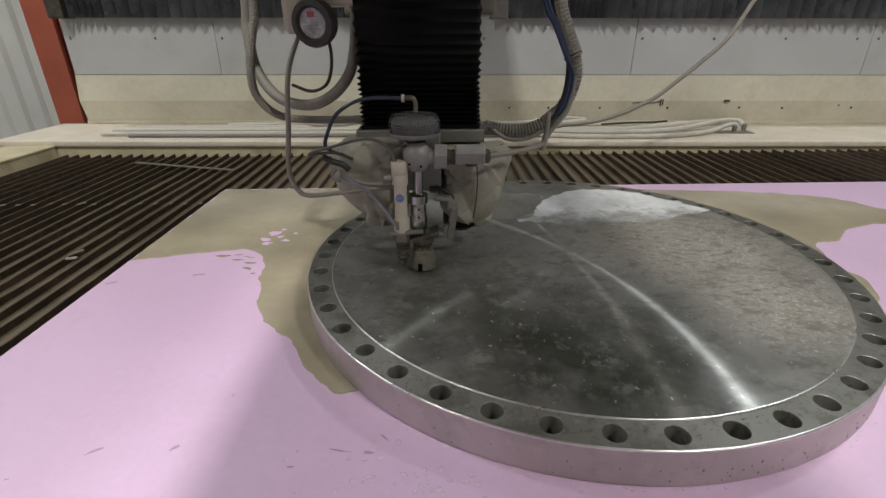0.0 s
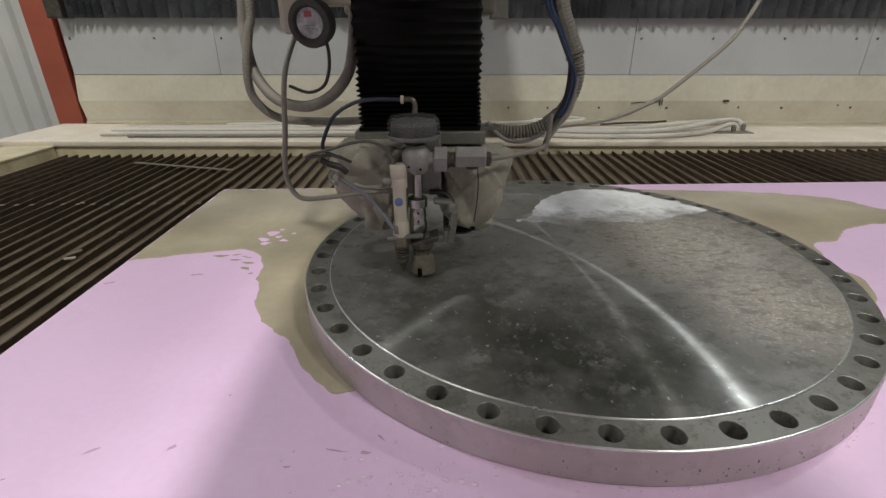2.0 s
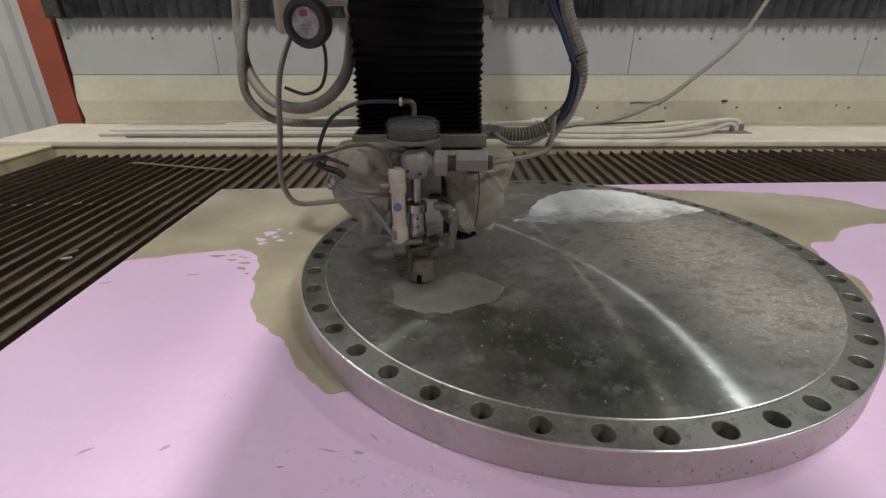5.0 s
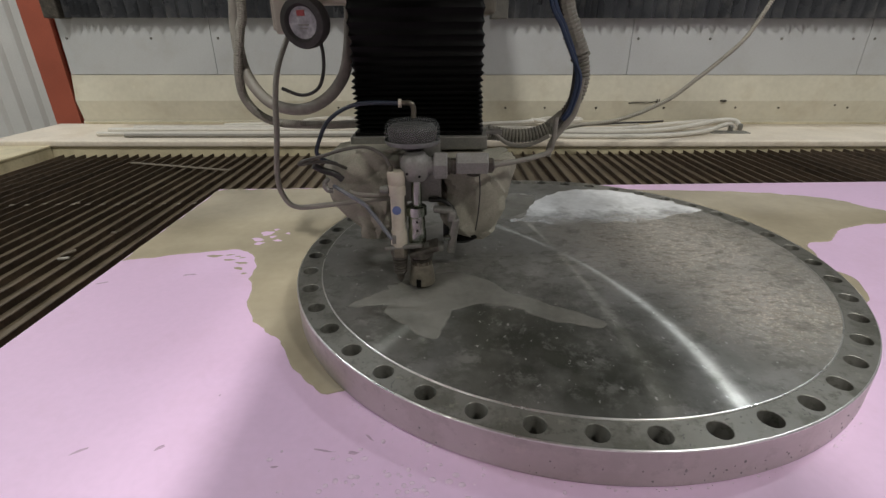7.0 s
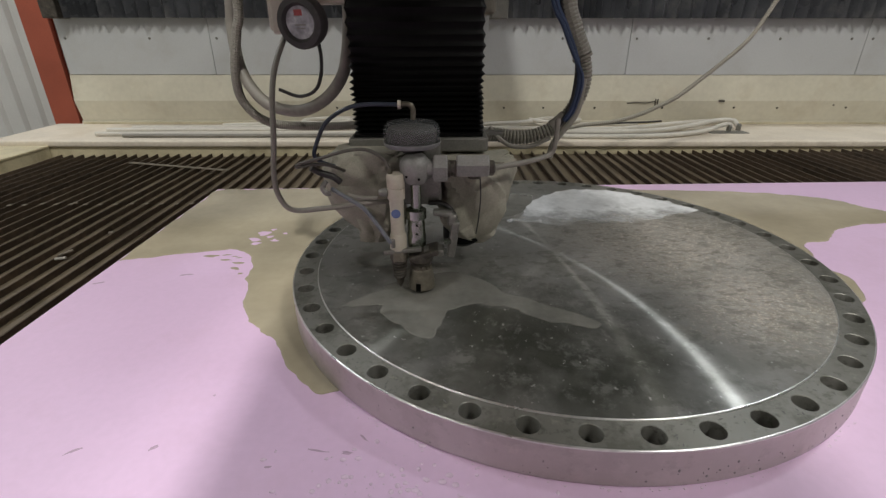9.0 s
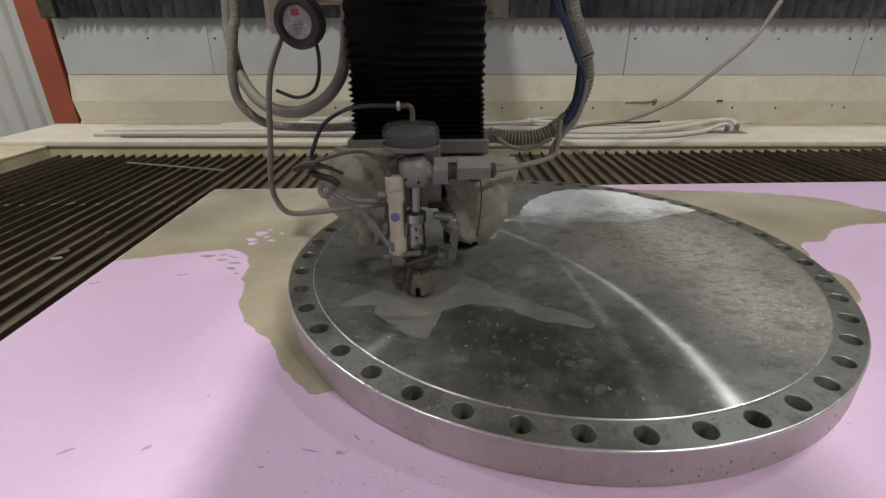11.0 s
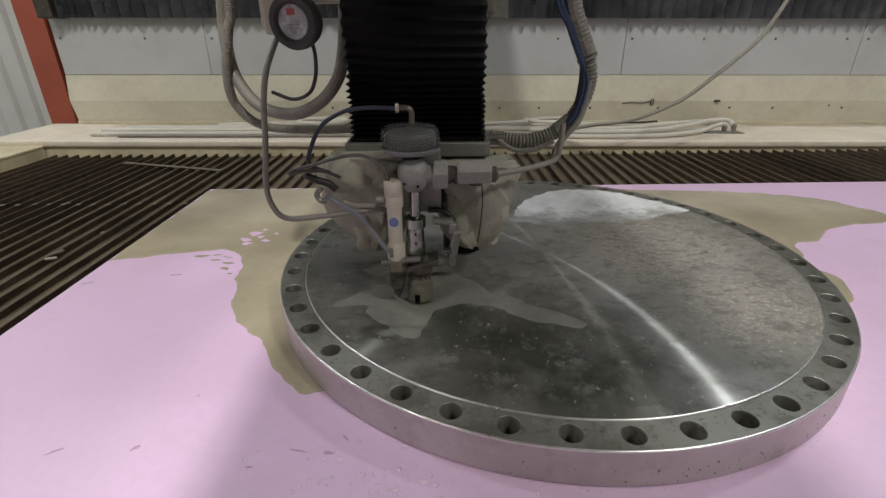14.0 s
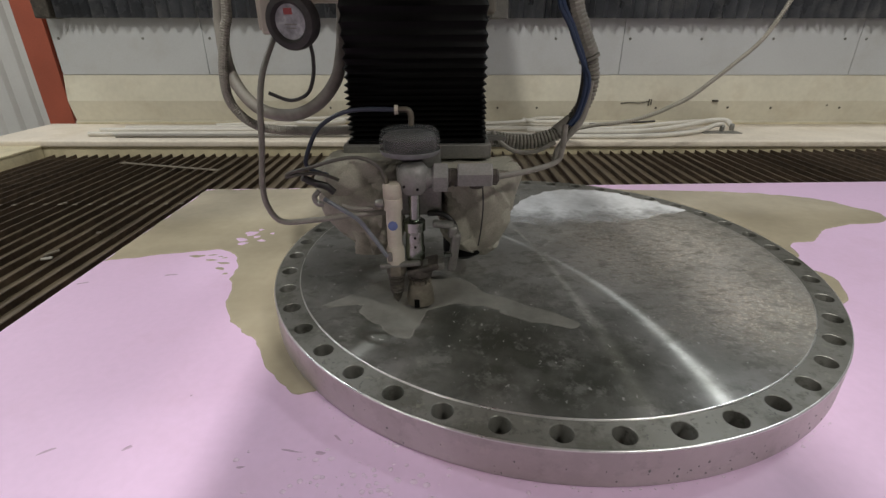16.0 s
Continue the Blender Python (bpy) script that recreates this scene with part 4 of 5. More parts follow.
def build_head():
    h = empty("cutting_head", "dusty waterjet cutting head on a black bellows column", "cutting head")
    # column
    zs = [0.353]
    while zs[-1] < 0.44:
        zs.append(zs[-1] + 0.0118)
    step = 0.0135
    while zs[-1] < 0.98:
        zs.append(zs[-1] + step)
        step = min(0.034, step * 1.10)
    part("column_bellows", bellows_column(-0.172, 0.160, 0.16, 0.44, zs, 0.010), RUBBER, h, "black rubber pleated bellows", smooth=True)
    base = part("base_plate", box(-0.180, 0.170, 0.135, 0.46, 0.318, 0.353, 0.004), GREYMET, h, "dusty grey plate under the bellows")
    part("retaining_strip", box(-0.168, 0.157, 0.146, 0.45, 0.353, 0.361, 0.002), RUBBER, base)
    part("wrist_block", box(-0.05, 0.052, 0.055, 0.16, 0.205, 0.322, 0.006), GREYMET, h)
    part("wrist_shaft", box(-0.03, 0.05, 0.16, 0.30, 0.20, 0.32, 0.02), DARKMET, h)
    # nozzle
    nz = part("nozzle_shield", lathe([(0.006, 0.016), (0.030, 0.009), (0.0335, 0.010), (0.033, 0.023), (0.030, 0.045), (0.0265, 0.060), (0.022, 0.063), (0.021, 0.070)], 36),
              SHIELD, h, "muddy bell-shaped nozzle shield", smooth=True)
    for k in range(14):
        a = math.tau * k / 14
        part("shield_tooth", box(-0.003, 0.003, -0.0015, 0.0015, 0.062, 0.073, 0.0008, 1), SHIELD, nz, m=Matrix.Rotation(a, 4, "Z") @ Matrix.Translation((0.0235, 0, 0)))
    part("shield_slot", box(-0.013, -0.001, -0.0345, -0.028, 0.009, 0.030, 0.001), RUBBER, nz)
    part("mixing_body", lathe([(0.019, 0.066), (0.025, 0.074), (0.0255, 0.078), (0.0215, 0.080), (0.030, 0.083), (0.031, 0.100), (0.027, 0.107), (0.018, 0.112)], 32), DARKMET, h, smooth=True)
    part("jet_tube", lathe([(0.0028, -0.004), (0.0032, 0.03), (0.004, 0.06)], 12), CHROME, nz)
    # clamp
    clamp = part("clamp", box(-0.078, 0.014, -0.034, -0.020, 0.112, 0.124, 0.004), GREYMET, h, "forked grey clamp", m=pose(0, 0, 0.004, 0, -5, 0))
    part("clamp_jaw", box(0.0, 0.075, -0.030, 0.028, 0.088, 0.104, 0.005), DARKMET, h, m=pose(0, 0, 0.0, 0, -17, 0))
    part("clamp_bolt", lathe([(0.007, -0.005), (0.008, 0.0), (0.008, 0.012), (0.004, 0.014)], 6, along_x(0.072, -0.004, 0.122)), CHROME, clamp)
    # bent flat arm round the tube
    arm = part("clamp_arm", box(0.010, 0.058, 0.0, 0.026, 0.197, 0.211, 0.005), GREYMET, h, "bent flat clamp arm", m=pose(0, 0, 0, 0, 6, 0))
    part("arm_bend", box(0.046, 0.068, -0.006, 0.024, 0.176, 0.206, 0.008, 3), GREYMET, arm)
    part("arm_leg", box(0.050, 0.070, -0.008, 0.020, 0.098, 0.192, 0.006), GREYMET, arm, m=pose(0.0, 0, 0, 0, 2, 0))
    part("arm_foot", box(0.018, 0.068, -0.022, 0.016, 0.094, 0.112, 0.005), GREYMET, arm, m=pose(0.0, 0, 0, 0, -12, 0))
    part("guard_hose", hose([(0.020, 0.045, 0.214), (0.055, 0.04, 0.214), (0.080, 0.035, 0.192), (0.086, 0.035, 0.160), (0.083, 0.04, 0.13)], 0.006, 10), BLACKCABLE, h, smooth=True)
    # upright tube
    tb = part("valve_body", lathe([(0.013, 0.118), (0.021, 0.122), (0.0225, 0.130), (0.0225, 0.150), (0.0205, 0.158), (0.021, 0.176), (0.019, 0.192), (0.0245, 0.193), (0.0245, 0.214),
                                   (0.018, 0.218), (0.012, 0.219)], 32, Matrix.Translation((-0.009, 0, 0))), CHROME, h, "bright machined valve body", smooth=True)
    for z in (0.158, 0.180):
        part("weep_hole", lathe([(0.0026, -0.001), (0.0026, 0.001)], 10, Matrix.Translation((-0.007, -0.0214, z)) @ Matrix.Rotation(radians(90), 4, "X")), RUBBER, tb)
    part("high_pressure_tube", lathe([(0.0125, 0.215), (0.0125, 0.282)], 24, Matrix.Translation((-0.008, 0, 0))), CHROME, h, "polished high-pressure tube", smooth=True)
    # swivel
    sw = part("swivel", lathe([(0.010, -0.034), (0.022, -0.032), (0.031, -0.022), (0.0345, -0.006), (0.0345, 0.012), (0.031, 0.022), (0.022, 0.033), (0.010, 0.037)], 32, Matrix.Translation((-0.008, 0, 0.311))),
              SWIVEL, h, "rounded grey swivel joint", smooth=True)
    part("swivel_neck", lathe([(0.021, 0), (0.021, 0.02), (0.024, 0.022), (0.024, 0.030)], 24, along_x(0.012, 0, 0.312)), SWIVEL, h, smooth=True)
    for x, z in ((-0.026, 0.302), (0.002, 0.296)):
        part("set_screw", lathe([(0.003, 0), (0.003, 0.002)], 8, Matrix.Translation((x, -0.0335, z)) @ Matrix.Rotation(radians(90), 4, "X")), RUBBER, sw)
    part("hex_fitting", hexagon(0.034, 0.034, 0.066, 0, 0.312), SWIVEL, h, "large grey hexagon fitting")
    part("hex_ring", lathe([(0.020, 0.064), (0.020, 0.071), (0.017, 0.072), (0.017, 0.079), (0.019, 0.080), (0.019, 0.086)], 24, along_x(0, 0, 0.311)), DARKMET, h, smooth=True)
    part("hex_coupling", hexagon(0.0275, 0.086, 0.160, 0, 0.317), SWIVEL, h, "long grey hexagon coupling")
    part("coupling_nut", lathe([(0.016, 0.160), (0.018, 0.162), (0.018, 0.170), (0.013, 0.174)], 6, along_x(0, 0, 0.312)), DARKMET, h)
    part("coupling_plug", lathe([(0.008, 0.288), (0.016, 0.291), (0.018, 0.297), (0.013, 0.299)], 16, Matrix.Translation((0.128, 0.01, -0.004))), DARKMET, h, smooth=True)
    part("pressure_tube", hose([(0.17, 0.0, 0.312), (0.25, 0.05, 0.312), (0.318, 0.10, 0.318), (0.332, 0.11, 0.345), (0.337, 0.12, 0.40)], 0.0065, 10), GREYHOSE, h, "bent grey steel pressure tube", smooth=True)
    # round cap
    cap = part("round_cap", lathe([(0.02, 0.360), (0.050, 0.360), (0.058, 0.362), (0.062, 0.368), (0.0635, 0.378), (0.0635, 0.394), (0.061, 0.405), (0.054, 0.412), (0.02, 0.415)], 40,
                                  Matrix.Translation((-0.014, 0.02, 0))), FROSTED, h, "frosted translucent plastic cap", smooth=True)
    part("cap_core", lathe([(0.022, 0.345), (0.044, 0.364), (0.056, 0.371), (0.057, 0.394), (0.050, 0.402), (0.02, 0.406)], 32, Matrix.Translation((-0.014, 0.02, 0))), GAUGERIM, cap, smooth=True)
    part("cap_rim", hoop([(0.0600, 0.3605), (0.0632, 0.3655), (0.0645, 0.3700), (0.0640, 0.3712), (0.0620, 0.3690), (0.0585, 0.3640)], (-0.014, 0.02)), SCUFFED, cap, "pale scuffed lower edge", smooth=True)
    part("cap_post", lathe([(0.018, 0.30), (0.018, 0.35)], 20, Matrix.Translation((-0.012, 0.03, 0))), RUBBER, h)
    part("cap_bracket", box(0.008, 0.050, 0.02, 0.07, 0.322, 0.362, 0.004), GREYMET, h)
    el = part("elbow_fitting", hose([(-0.010, 0.02, 0.418), (-0.010, 0.02, 0.440), (-0.018, 0.02, 0.450), (-0.036, 0.02, 0.450)], 0.0062, 12), BRASS, h, "tarnished brass elbow", smooth=True)
    part("elbow_collar", lathe([(0.0095, -0.043), (0.0095, -0.036)], 12, along_x(0, 0.02, 0.450)), IVORY, el)
    part("blue_hose", hose([(-0.04, 0.02, 0.450), (-0.111, 0.02, 0.451), (-0.16, 0.022, 0.441), (-0.205, 0.022, 0.412), (-0.231, 0.02, 0.366), (-0.238, 0.02, 0.335), (-0.215, 0.03, 0.316), (-0.175, 0.05, 0.300)],
                           0.0048, 10), BLUEHOSE, h, "dusty blue air hose", smooth=True)
    # ivory sensor cylinder
    cy = Matrix.Translation((-0.0525, -0.015, 0))
    iv = part("sensor_cylinder", lathe([(0.012, 0.158), (0.0165, 0.160), (0.0165, 0.246), (0.0205, 0.247), (0.0205, 0.272), (0.019, 0.273), (0.0205, 0.275), (0.0205, 0.300), (0.0185, 0.305), (0.008, 0.306)], 32, cy),
              IVORY, h, "yellowed plastic sensor cylinder", smooth=True)
    dot = lathe([(0.0108, 0.0), (0.0108, 0.0012)], 20, Matrix.Translation((-0.0535, -0.0312, 0.214)) @ Matrix.Rotation(radians(90), 4, "X"))
    part("blue_dot", dot, BLUEDOT, iv, "round blue sticker")
    part("cylinder_foot", lathe([(0.014, 0.118), (0.0205, 0.120), (0.0205, 0.150), (0.018, 0.160)], 32, cy), IVORY, h, smooth=True)
    part("foot_clip", box(-0.068, -0.058, -0.038, -0.030, 0.130, 0.152, 0.002), GREYMET, iv)
    part("foot_nut", lathe([(0.019, 0.090), (0.0225, 0.093), (0.0225, 0.114), (0.020, 0.118)], 6, cy), SHIELD, h, "muddy hexagon nut")
    sp = [(0.0195, 0.091)]
    z = 0.088
    for k in range(6):
        sp += [(0.0192 - 0.0006 * k, z), (0.0192 - 0.0006 * k, z - 0.0024), (0.0135, z - 0.0040), (0.0135, z - 0.0056)]
        z -= 0.0080
    sp += [(0.010, z), (0.0095, z - 0.010), (0.004, z - 0.02), (0.0015, z - 0.024)]
    part("threaded_probe", lathe(sp[::-1], 24, Matrix.Translation((-0.0525, -0.015, 0))), DARKMET, h, "dark threaded probe with a pointed tip", smooth=True)
    part("side_valve", lathe([(0.003, -0.092), (0.007, -0.090), (0.0095, -0.082), (0.0095, -0.072), (0.006, -0.070), (0.006, -0.06)], 16, along_x(0, -0.02, 0.262)), GREYMET, iv, smooth=True)
    part("cylinder_barb", lathe([(0.005, 0.300), (0.006, 0.306), (0.0045, 0.318)], 12, Matrix.Translation((-0.064, -0.018, 0))), BRASS, iv)
    part("signal_cable", hose([(-0.064, -0.018, 0.314), (-0.078, -0.018, 0.340), (-0.112, -0.02, 0.360), (-0.158, -0.02, 0.358), (-0.219, -0.02, 0.341), (-0.262, -0.02, 0.330),
                               (-0.270, -0.02, 0.322), (-0.24, -0.015, 0.326), (-0.205, 0.0, 0.322), (-0.175, 0.03, 0.300)], 0.004, 8), DARKHOSE, h, "thin dark looping cable", smooth=True)
    part("feed_hose", hose([(-0.300, 0.14, 0.60), (-0.309, 0.05, 0.53), (-0.312, 0.01, 0.47), (-0.315, -0.01, 0.39), (-0.324, -0.02, 0.305), (-0.320, -0.02, 0.255), (-0.293, -0.02, 0.222), (-0.221, -0.02, 0.225), (-0.122, -0.01, 0.234), (-0.07, 0.02, 0.228)],
                           0.0062, 10), GREYHOSE, h, "grey abrasive feed hose", smooth=True)
    part("drain_hose", hose([(-0.205, 0.01, 0.262), (-0.165, -0.012, 0.246), (-0.13, -0.02, 0.225), (-0.105, -0.026, 0.195), (-0.080, -0.034, 0.160), (-0.068, -0.036, 0.143)], 0.005, 8), TUBING, h,
         "thin grey-blue drain hose", smooth=True)
    part("blue_stub", hose([(-0.165, -0.005, 0.252), (-0.14, -0.010, 0.247), (-0.095, -0.012, 0.246)], 0.0048, 8), GREYHOSE, h, smooth=True)
    part("hose_knot", hose([(-0.245, 0.0, 0.315), (-0.225, 0.01, 0.300), (-0.20, 0.015, 0.290), (-0.185, 0.02, 0.275)], 0.008, 10), BLACKCABLE, h, smooth=True)
    part("hose_clip", hose([(-0.212, -0.005, 0.285), (-0.222, -0.006, 0.272), (-0.216, -0.007, 0.258), (-0.203, -0.006, 0.256)], 0.006, 8), GREYMET, h, smooth=True)
    # canvas covers of the two wrist motors
    part("canvas_cover", bag([(0.338, -0.120, 0.070, 0.075), (0.325, -0.132, 0.092, 0.085), (0.285, -0.142, 0.098, 0.09), (0.225, -0.138, 0.100, 0.09), (0.165, -0.122, 0.084, 0.08),
                              (0.115, -0.112, 0.048, 0.06), (0.092, -0.125, 0.030, 0.035)][::-1], 2, 0.13), CANVAS, h, "slack dusty canvas motor cover", smooth=True)
    part("canvas_flap", bag([(0.285, -0.100, 0.052, 0.03), (0.270, -0.103, 0.056, 0.04), (0.21, -0.104, 0.054, 0.045), (0.15, -0.106, 0.048, 0.045), (0.105, -0.118, 0.036, 0.03)][::-1], 5, 0.085), CANVAS, h,
                "folded canvas flap of the motor cover", smooth=True)
    cv = part("canvas_cover", bag([(0.315, 0.128, 0.080, 0.07), (0.300, 0.134, 0.092, 0.08), (0.245, 0.142, 0.092, 0.09), (0.180, 0.135, 0.085, 0.09), (0.125, 0.130, 0.068, 0.08),
                                   (0.090, 0.135, 0.042, 0.05)][::-1], 9, 0.13), CANVAS, h, "creased beige canvas motor cover", smooth=True)
    part("cover_seam", hose([(0.142, 0.040, 0.300), (0.146, 0.033, 0.24), (0.143, 0.036, 0.18), (0.138, 0.048, 0.13)], 0.0016, 6), BLACKCABLE, cv)
    # black plug standing in for the shade inside the cover's open bottom
    part("cover_dark_inside", lathe([(0.03, 0.06), (0.05, 0.075), (0.05, 0.11)], 24, Matrix.Translation((0.105, 0.11, 0.02))), RUBBER, h, smooth=True)
    # dust marked gauge by the column
    gm = Matrix.Translation((-0.252, 0.11, 0.617)) @ Matrix.Rotation(radians(-14), 4, "Z") @ Matrix.Rotation(radians(96), 4, "X")
    gg = part("pressure_gauge", lathe([(0.035, -0.02), (0.052, -0.016), (0.0555, 0.0), (0.0555, 0.014), (0.052, 0.022), (0.040, 0.024), (0.0345, 0.018), (0.034, 0.014)], 40, gm), GAUGERIM, h,
              "round black-rimmed pressure gauge", smooth=True)
    part("dial", lathe([(0.034, 0.0140), (0.0338, 0.0155)], 32, gm), DIAL, gg, "pale grey dial")
    part("red_sector", box(-0.011, 0.008, 0.014, 0.026, 0.0158, 0.0166), REDMARK, gg, m=gm)
    part("dial_print", box(-0.012, 0.014, -0.006, -0.003, 0.0158, 0.0164), GREYMET, gg, m=gm)
    part("dial_print", box(-0.009, 0.011, -0.013, -0.0105, 0.0158, 0.0164), GREYMET, gg, m=gm)
    br = part("gauge_bracket", box(-0.330, -0.258, 0.13, 0.16, 0.592, 0.98, 0.006), BEIGE, h, "beige gauge bracket")
    part("bracket_arm", box(-0.27, -0.16, 0.17, 0.23, 0.655, 0.98, 0.008), BEIGE, h)
    part("bracket_post", box(-0.345, -0.33, 0.16, 0.19, 0.60, 0.98, 0.005), BEIGE, h)
    part("carriage_plate", box(-0.36, 0.20, 0.24, 0.50, 0.90, 1.001, 0.01), BEIGE, h, "beige carriage under the bridge")
    part("gauge_cable", hose([(-0.225, 0.115, 0.575), (-0.222, 0.115, 0.545), (-0.228, 0.12, 0.505), (-0.248, 0.13, 0.470), (-0.29, 0.14, 0.455), (-0.34, 0.15, 0.47)], 0.0042, 8), BLACKCABLE, h,
         "thin black gauge cable", smooth=True)
    part("large_hose", hose([(-0.178, 0.30, 0.72), (-0.182, 0.28, 0.62), (-0.188, 0.26, 0.55), (-0.207, 0.25, 0.487), (-0.258, 0.25, 0.432), (-0.33, 0.25, 0.405), (-0.42, 0.27, 0.425), (-0.49, 0.32, 0.50), (-0.512, 0.36, 0.60), (-0.502, 0.36, 0.70), (-0.49, 0.36, 0.98)],
                            0.0155, 14), GREYHOSE, h, "thick grey flexible hose", smooth=True)
    part("riser_conduit", hose([(-0.455, 0.30, 0.98), (-0.463, 0.30, 0.67), (-0.478, 0.30, 0.60), (-0.50, 0.30, 0.50), (-0.50, 0.32, 0.42), (-0.44, 0.34, 0.36), (-0.3, 0.36, 0.345), (-0.17, 0.38, 0.345)],
                               0.0125, 12, 10, 0.0012, 0.006), CONDUIT, h, "pale ribbed conduit", smooth=False)
    # bundle beside the column
    y = 0.5
    part("ribbed_conduit", hose([(0.405, y, 0.98), (0.425, y, 0.70), (0.452, y, 0.60), (0.488, y, 0.515), (0.497, y, 0.452), (0.478, y, 0.385), (0.435, y, 0.325), (0.37, y, 0.290), (0.30, y, 0.280),
                                 (0.22, y, 0.290), (0.15, y - 0.05, 0.30), (0.10, y - 0.12, 0.335)], 0.0235, 12, 10, 0.004, 0.011), CONDUIT, h, "dusty ribbed cable conduit")
    part("wrapped_sleeve", hose([(0.395, y - 0.005, 0.98), (0.415, y - 0.005, 0.70), (0.447, y - 0.005, 0.60), (0.480, y - 0.005, 0.530)], 0.0295, 14, 10, 0.0016, 0.012), CONDUIT, h, "tightly wound grey sleeve")
    part("sleeve_tie", lathe([(0.031, -0.004), (0.031, 0.004)], 16, Matrix.Translation((0.484, y, 0.522)) @ Matrix.Rotation(radians(-25), 4, "Y")), CONDUIT, h)
    part("blue_line", hose([(0.365, y - 0.02, 0.98), (0.380, y - 0.025, 0.70), (0.422, y - 0.025, 0.605), (0.456, y - 0.025, 0.53), (0.475, y - 0.025, 0.455), (0.462, y - 0.025, 0.375), (0.44, y - 0.025, 0.335)],
                           0.0085, 10), BLUELINE, h, "blue air line", smooth=True)
    part("blue_line", hose([(0.352, y - 0.02, 0.98), (0.368, y - 0.03, 0.70), (0.412, y - 0.032, 0.605), (0.449, y - 0.032, 0.53), (0.483, y - 0.03, 0.46), (0.470, y - 0.03, 0.375), (0.45, y - 0.03, 0.33)],
                           0.006, 10), BLUELINE, h, "blue air line", smooth=True)
    part("black_line", hose([(0.385, y - 0.01, 0.98), (0.398, y - 0.02, 0.70), (0.434, y - 0.022, 0.605), (0.462, y - 0.02, 0.53), (0.468, y - 0.02, 0.45), (0.455, y - 0.02, 0.37), (0.42, y - 0.02, 0.31)],
                            0.008, 10), BLACKCABLE, h, smooth=True)
    part("grey_line", hose([(0.49, y - 0.02, 0.46), (0.475, y - 0.03, 0.36), (0.43, y - 0.04, 0.30), (0.405, y - 0.05, 0.265), (0.395, y - 0.06, 0.225)], 0.010, 10), GREYHOSE, h, smooth=True)
    part("bundle_tape", hose([(0.452, y, 0.342), (0.43, y, 0.322), (0.41, y, 0.308)], 0.026, 12), GREYHOSE, h, smooth=True)
    part("grey_line", hose([(0.40, y - 0.03, 0.285), (0.34, y - 0.03, 0.258), (0.28, y - 0.03, 0.258), (0.235, y - 0.03, 0.285), (0.205, y - 0.03, 0.32)], 0.007, 8), GREYHOSE, h, smooth=True)
    part("back_rail", box(0.165, 0.24, 0.40, 0.43, 0.306, 0.318, 0.002), GREYMET, h)
    return h


HEAD = build_head()


# ---------------------------------------------------------------- hoses and cables on the ledge
def lay(pts, r, label, mat=WHITECABLE, rib=0.0, name="cable"):
    ob = part(name, hose(pts, r, 10, 8, rib, 0.012), mat, None, smooth=not rib)
    ob.matrix_basis = W
    return tagged(ob, label, "cable", group="cables on the ledge")


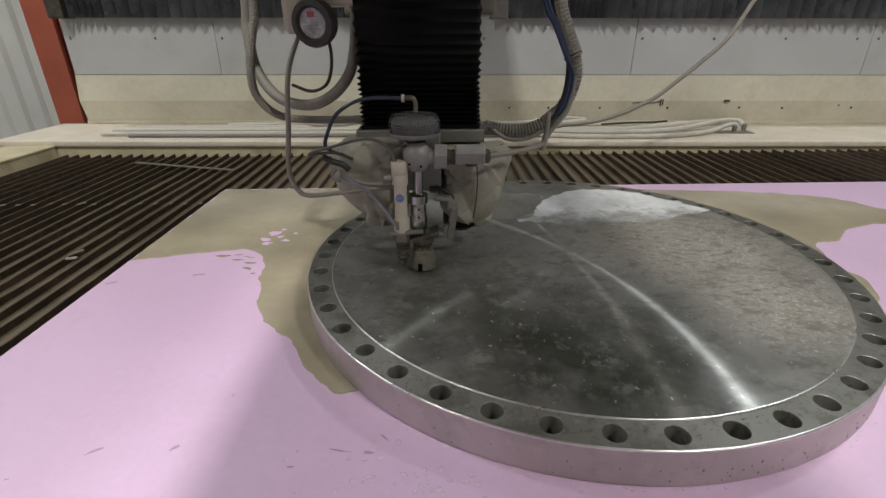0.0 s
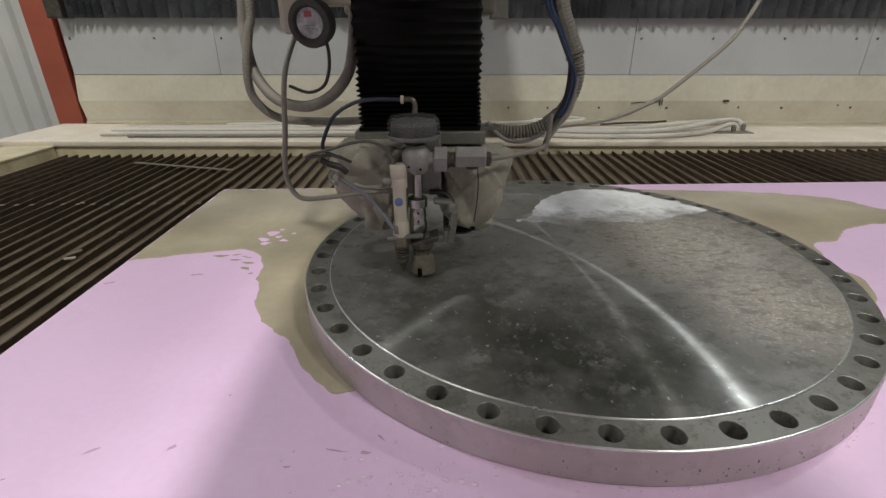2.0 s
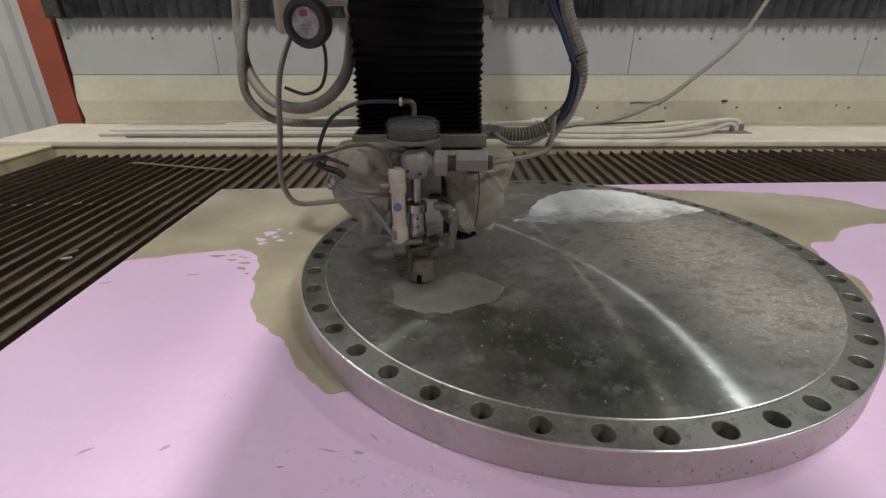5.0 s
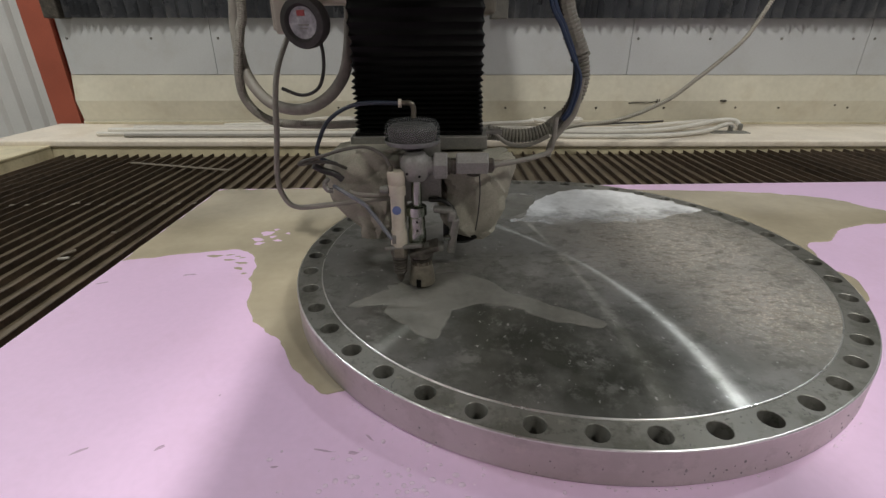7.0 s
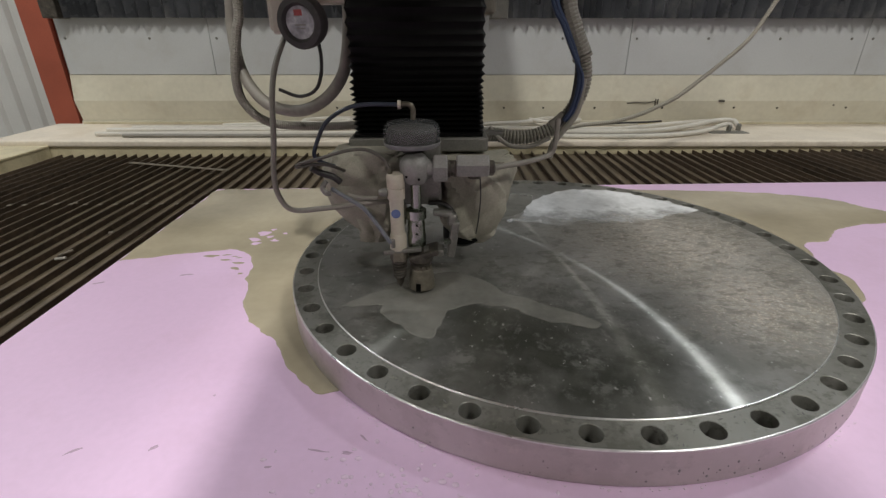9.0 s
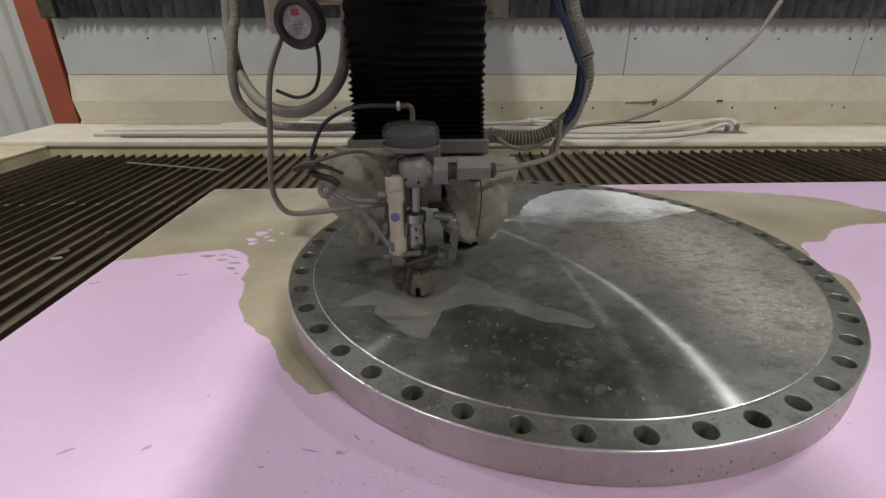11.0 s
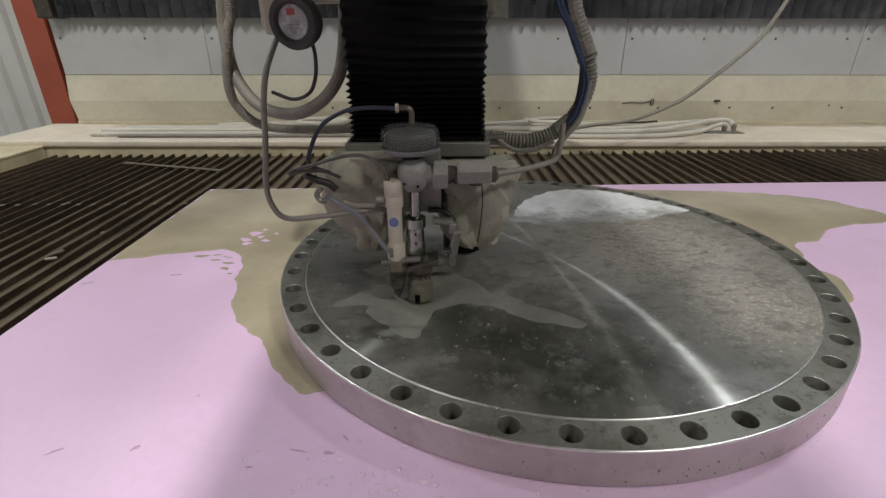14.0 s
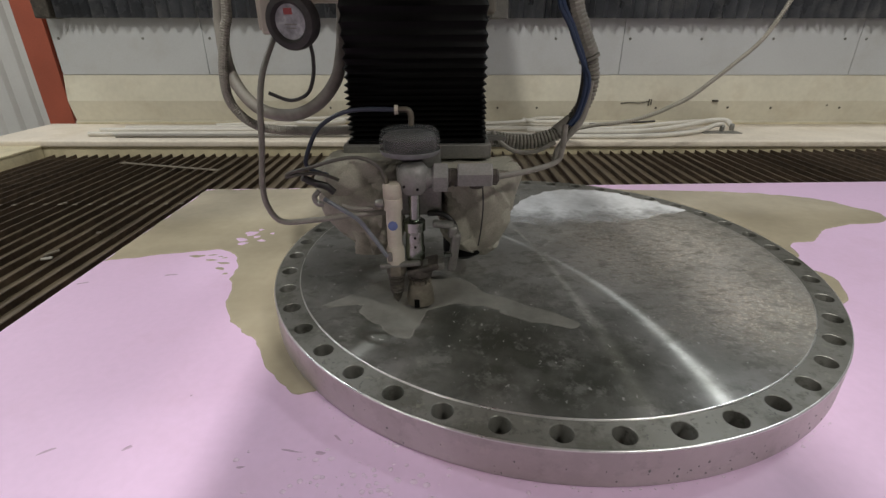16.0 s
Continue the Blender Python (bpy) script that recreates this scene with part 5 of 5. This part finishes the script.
def build_ledge_cables():
    z = -0.04
    c = "dusty white cable lying along the ledge"
    lay([(-2.6, 2.0, z + 0.017), (-1.4, 2.02, z + 0.017), (-0.4, 2.06, z + 0.017), (0.3, 2.06, z + 0.017), (0.66, 2.02, z + 0.017), (1.0, 2.07, z + 0.02), (1.3, 2.20, z + 0.022), (1.58, 2.27, z + 0.03), (1.72, 2.27, z + 0.03)], 0.017, c)
    lay([(-2.6, 1.88, z + 0.015), (-1.3, 1.90, z + 0.015), (-0.2, 1.91, z + 0.015), (0.25, 1.86, z + 0.015), (0.6, 1.80, z + 0.015), (1.1, 1.82, z + 0.017), (1.42, 1.93, z + 0.025), (1.60, 2.04, z + 0.045), (1.665, 2.06, z + 0.045), (1.67, 2.05, z + 0.02)], 0.015, c)
    lay([(-2.5, 2.12, z + 0.014), (-1.4, 2.14, z + 0.014), (-0.3, 2.17, z + 0.014), (0.35, 2.24, z + 0.014), (0.8, 2.26, z + 0.014), (1.1, 2.25, z + 0.014)], 0.014, c)
    loop = "loop of dusty white cable on the ledge"
    lay([(-0.3, 2.05, z + 0.045), (0.1, 2.12, z + 0.045), (0.30, 2.19, z + 0.045), (0.42, 2.28, z + 0.05), (0.58, 2.31, z + 0.05), (0.68, 2.27, z + 0.045), (0.60, 2.20, z + 0.045), (0.42, 2.17, z + 0.045), (0.30, 2.21, z + 0.055)], 0.014, loop)
    lay([(0.35, 1.93, z + 0.011), (0.7, 1.88, z + 0.011), (1.1, 1.90, z + 0.011), (1.35, 1.97, z + 0.011), (1.5, 2.04, z + 0.014)], 0.011, "thin grey cable on the ledge", GREYHOSE)
    lay([(0.3, 1.99, z + 0.017), (0.66, 1.94, z + 0.017), (1.1, 1.99, z + 0.017), (1.4, 2.09, z + 0.03), (1.62, 2.18, z + 0.05), (1.74, 2.17, z + 0.055), (1.765, 2.13, z + 0.025)], 0.017, "dusty white cable ending in a bent plug")
    lay([(-1.9, 2.2, z + 0.015), (-1.5, 2.27, z + 0.015), (-1.25, 2.29, z + 0.02), (-1.05, 2.26, z + 0.045), (-0.98, 2.18, z + 0.045), (-1.12, 2.10, z + 0.045), (-1.30, 2.14, z + 0.045), (-1.27, 2.24, z + 0.05), (-1.05, 2.29, z + 0.05), (-0.7, 2.27, z + 0.03)], 0.015, loop)
    lay([(-2.4, 1.84, z + 0.012), (-1.5, 1.84, z + 0.012), (-1.0, 1.85, z + 0.012), (-0.4, 1.85, z + 0.012), (0.1, 1.84, z + 0.012), (0.4, 1.87, z + 0.012)], 0.012, "thin grey cable on the ledge", GREYHOSE)
    lay([(0.75, 2.10, z + 0.04), (0.95, 2.13, z + 0.045), (1.1, 2.15, z + 0.045), (1.25, 2.2, z + 0.045)], 0.007, "thin black cable on top of the bundle", BLACKCABLE)
    ft = empty("cable_anchor", "flat worn metal cable anchor on the ledge", "anchor", W)
    part("plate", box(1.50, 1.76, 1.97, 2.06, z, z + 0.005, 0.002), GREYMET, ft)
    part("plug", lathe([(0.016, 0), (0.016, 0.03), (0.010, 0.04)], 12, Matrix.Translation((1.66, 2.05, z + 0.005))), GREYMET, ft)
    part("plug", lathe([(0.016, 0), (0.016, 0.035), (0.010, 0.045)], 12, Matrix.Translation((1.755, 2.10, z))), GREYMET, ft)


build_ledge_cables()


def build_swing_hose():
    h = empty("hanging_hose", "thin pale ribbed hose hanging across to the ledge", "hose")
    part("ribbed_hose", hose([(1.38, 1.5, 0.98), (1.27, 1.5, 0.745), (1.175, 1.5, 0.56), (1.06, 1.5, 0.442), (0.95, 1.5, 0.345), (0.84, 1.5, 0.255), (0.745, 1.5, 0.205), (0.65, 1.5, 0.162), (0.52, 1.52, 0.12), (0.36, 1.60, 0.085), (0.2, 1.72, 0.03), (0.05, 1.84, 0.0)], 0.012, 10, 10, 0.0028, 0.0115),
         SPIRAL, h, "pale spiral-ribbed hose")
    return h


SWING = build_swing_hose()


# ---------------------------------------------------------------- litter on the slats
def build_litter():
    bar = box(-0.33, 0.33, -0.010, 0.010, 0, 0.006, 0.001)
    box(-0.36, -0.325, -0.014, 0.016, 0, 0.006, 0.001, 2, bar)
    ob = part("offcut_strip", bar, DEBRIS)
    ob.matrix_basis = pose(-1.845, 1.42, SLAT_TOP + 0.001, 0, 0, -16)
    tagged(ob, "thin pale offcut strip lying across the slats", "offcut")
    rnd = random.Random(8)
    for k in range(-36, -22):
        ob = part("cut_bead", box(-0.010, 0.010, -0.008, 0.008, 0, 0.004, 0.0018), DEBRIS)
        ob.matrix_basis = pose(0.1144 + 0.0688 * k, 0.775 + rnd.uniform(-0.008, 0.008), SLAT_TOP - 0.002, 0, 0, rnd.uniform(-20, 20))
        tagged(ob, "small pale cut bead on a slat edge", "cut bead", group="beads in a row on the slats")
    for x, y, a, ln in ((-1.655, 0.235, 65, 0.05), (-1.64, 0.19, 20, 0.035), (-1.61, 0.42, 10, 0.02), (-2.0, 0.78, 5, 0.02)):
        bm = box(-ln / 2, ln / 2, -0.006, 0.006, 0, 0.008, 0.003)
        ob = part("offcut_chip", bm, PALE if ln == 0.035 else DEBRIS)
        ob.matrix_basis = pose(x, y, SLAT_TOP, 0, 0, a)
        tagged(ob, "small pale offcut chip on the slats", "offcut", group="chips on the slats")


build_litter()


# ---------------------------------------------------------------- what moves
def motions():
    walk(HEAD, [(t, pose(-0.419 + slide(t), head_y(t), FACE_Z)) for t in TIMES])
    walk(GANTRY, [(t, pose(slide(t), 0, 0)) for t in TIMES])
    walk(SWING, [(t, pose(0.28 * t / 16, 0, 0)) for t in TIMES])
    # the pools well up one after the other once the jet starts
    for pool, t0, t1, gap in zip(POOLS, (4.3, 4.8, 5.2), (5.2, 5.8, 6.2), (0.0001, 0.0002, 0.0003)):
        low, high = pose(0, 0, 0.0004), pose(0, 0, FACE_Z + gap)
        walk(pool, [(0, low), (t0, low), ((t0 + t1) / 2, pose(0, 0, FACE_Z - 0.0007)), (t1, high), (16, high)])


motions()
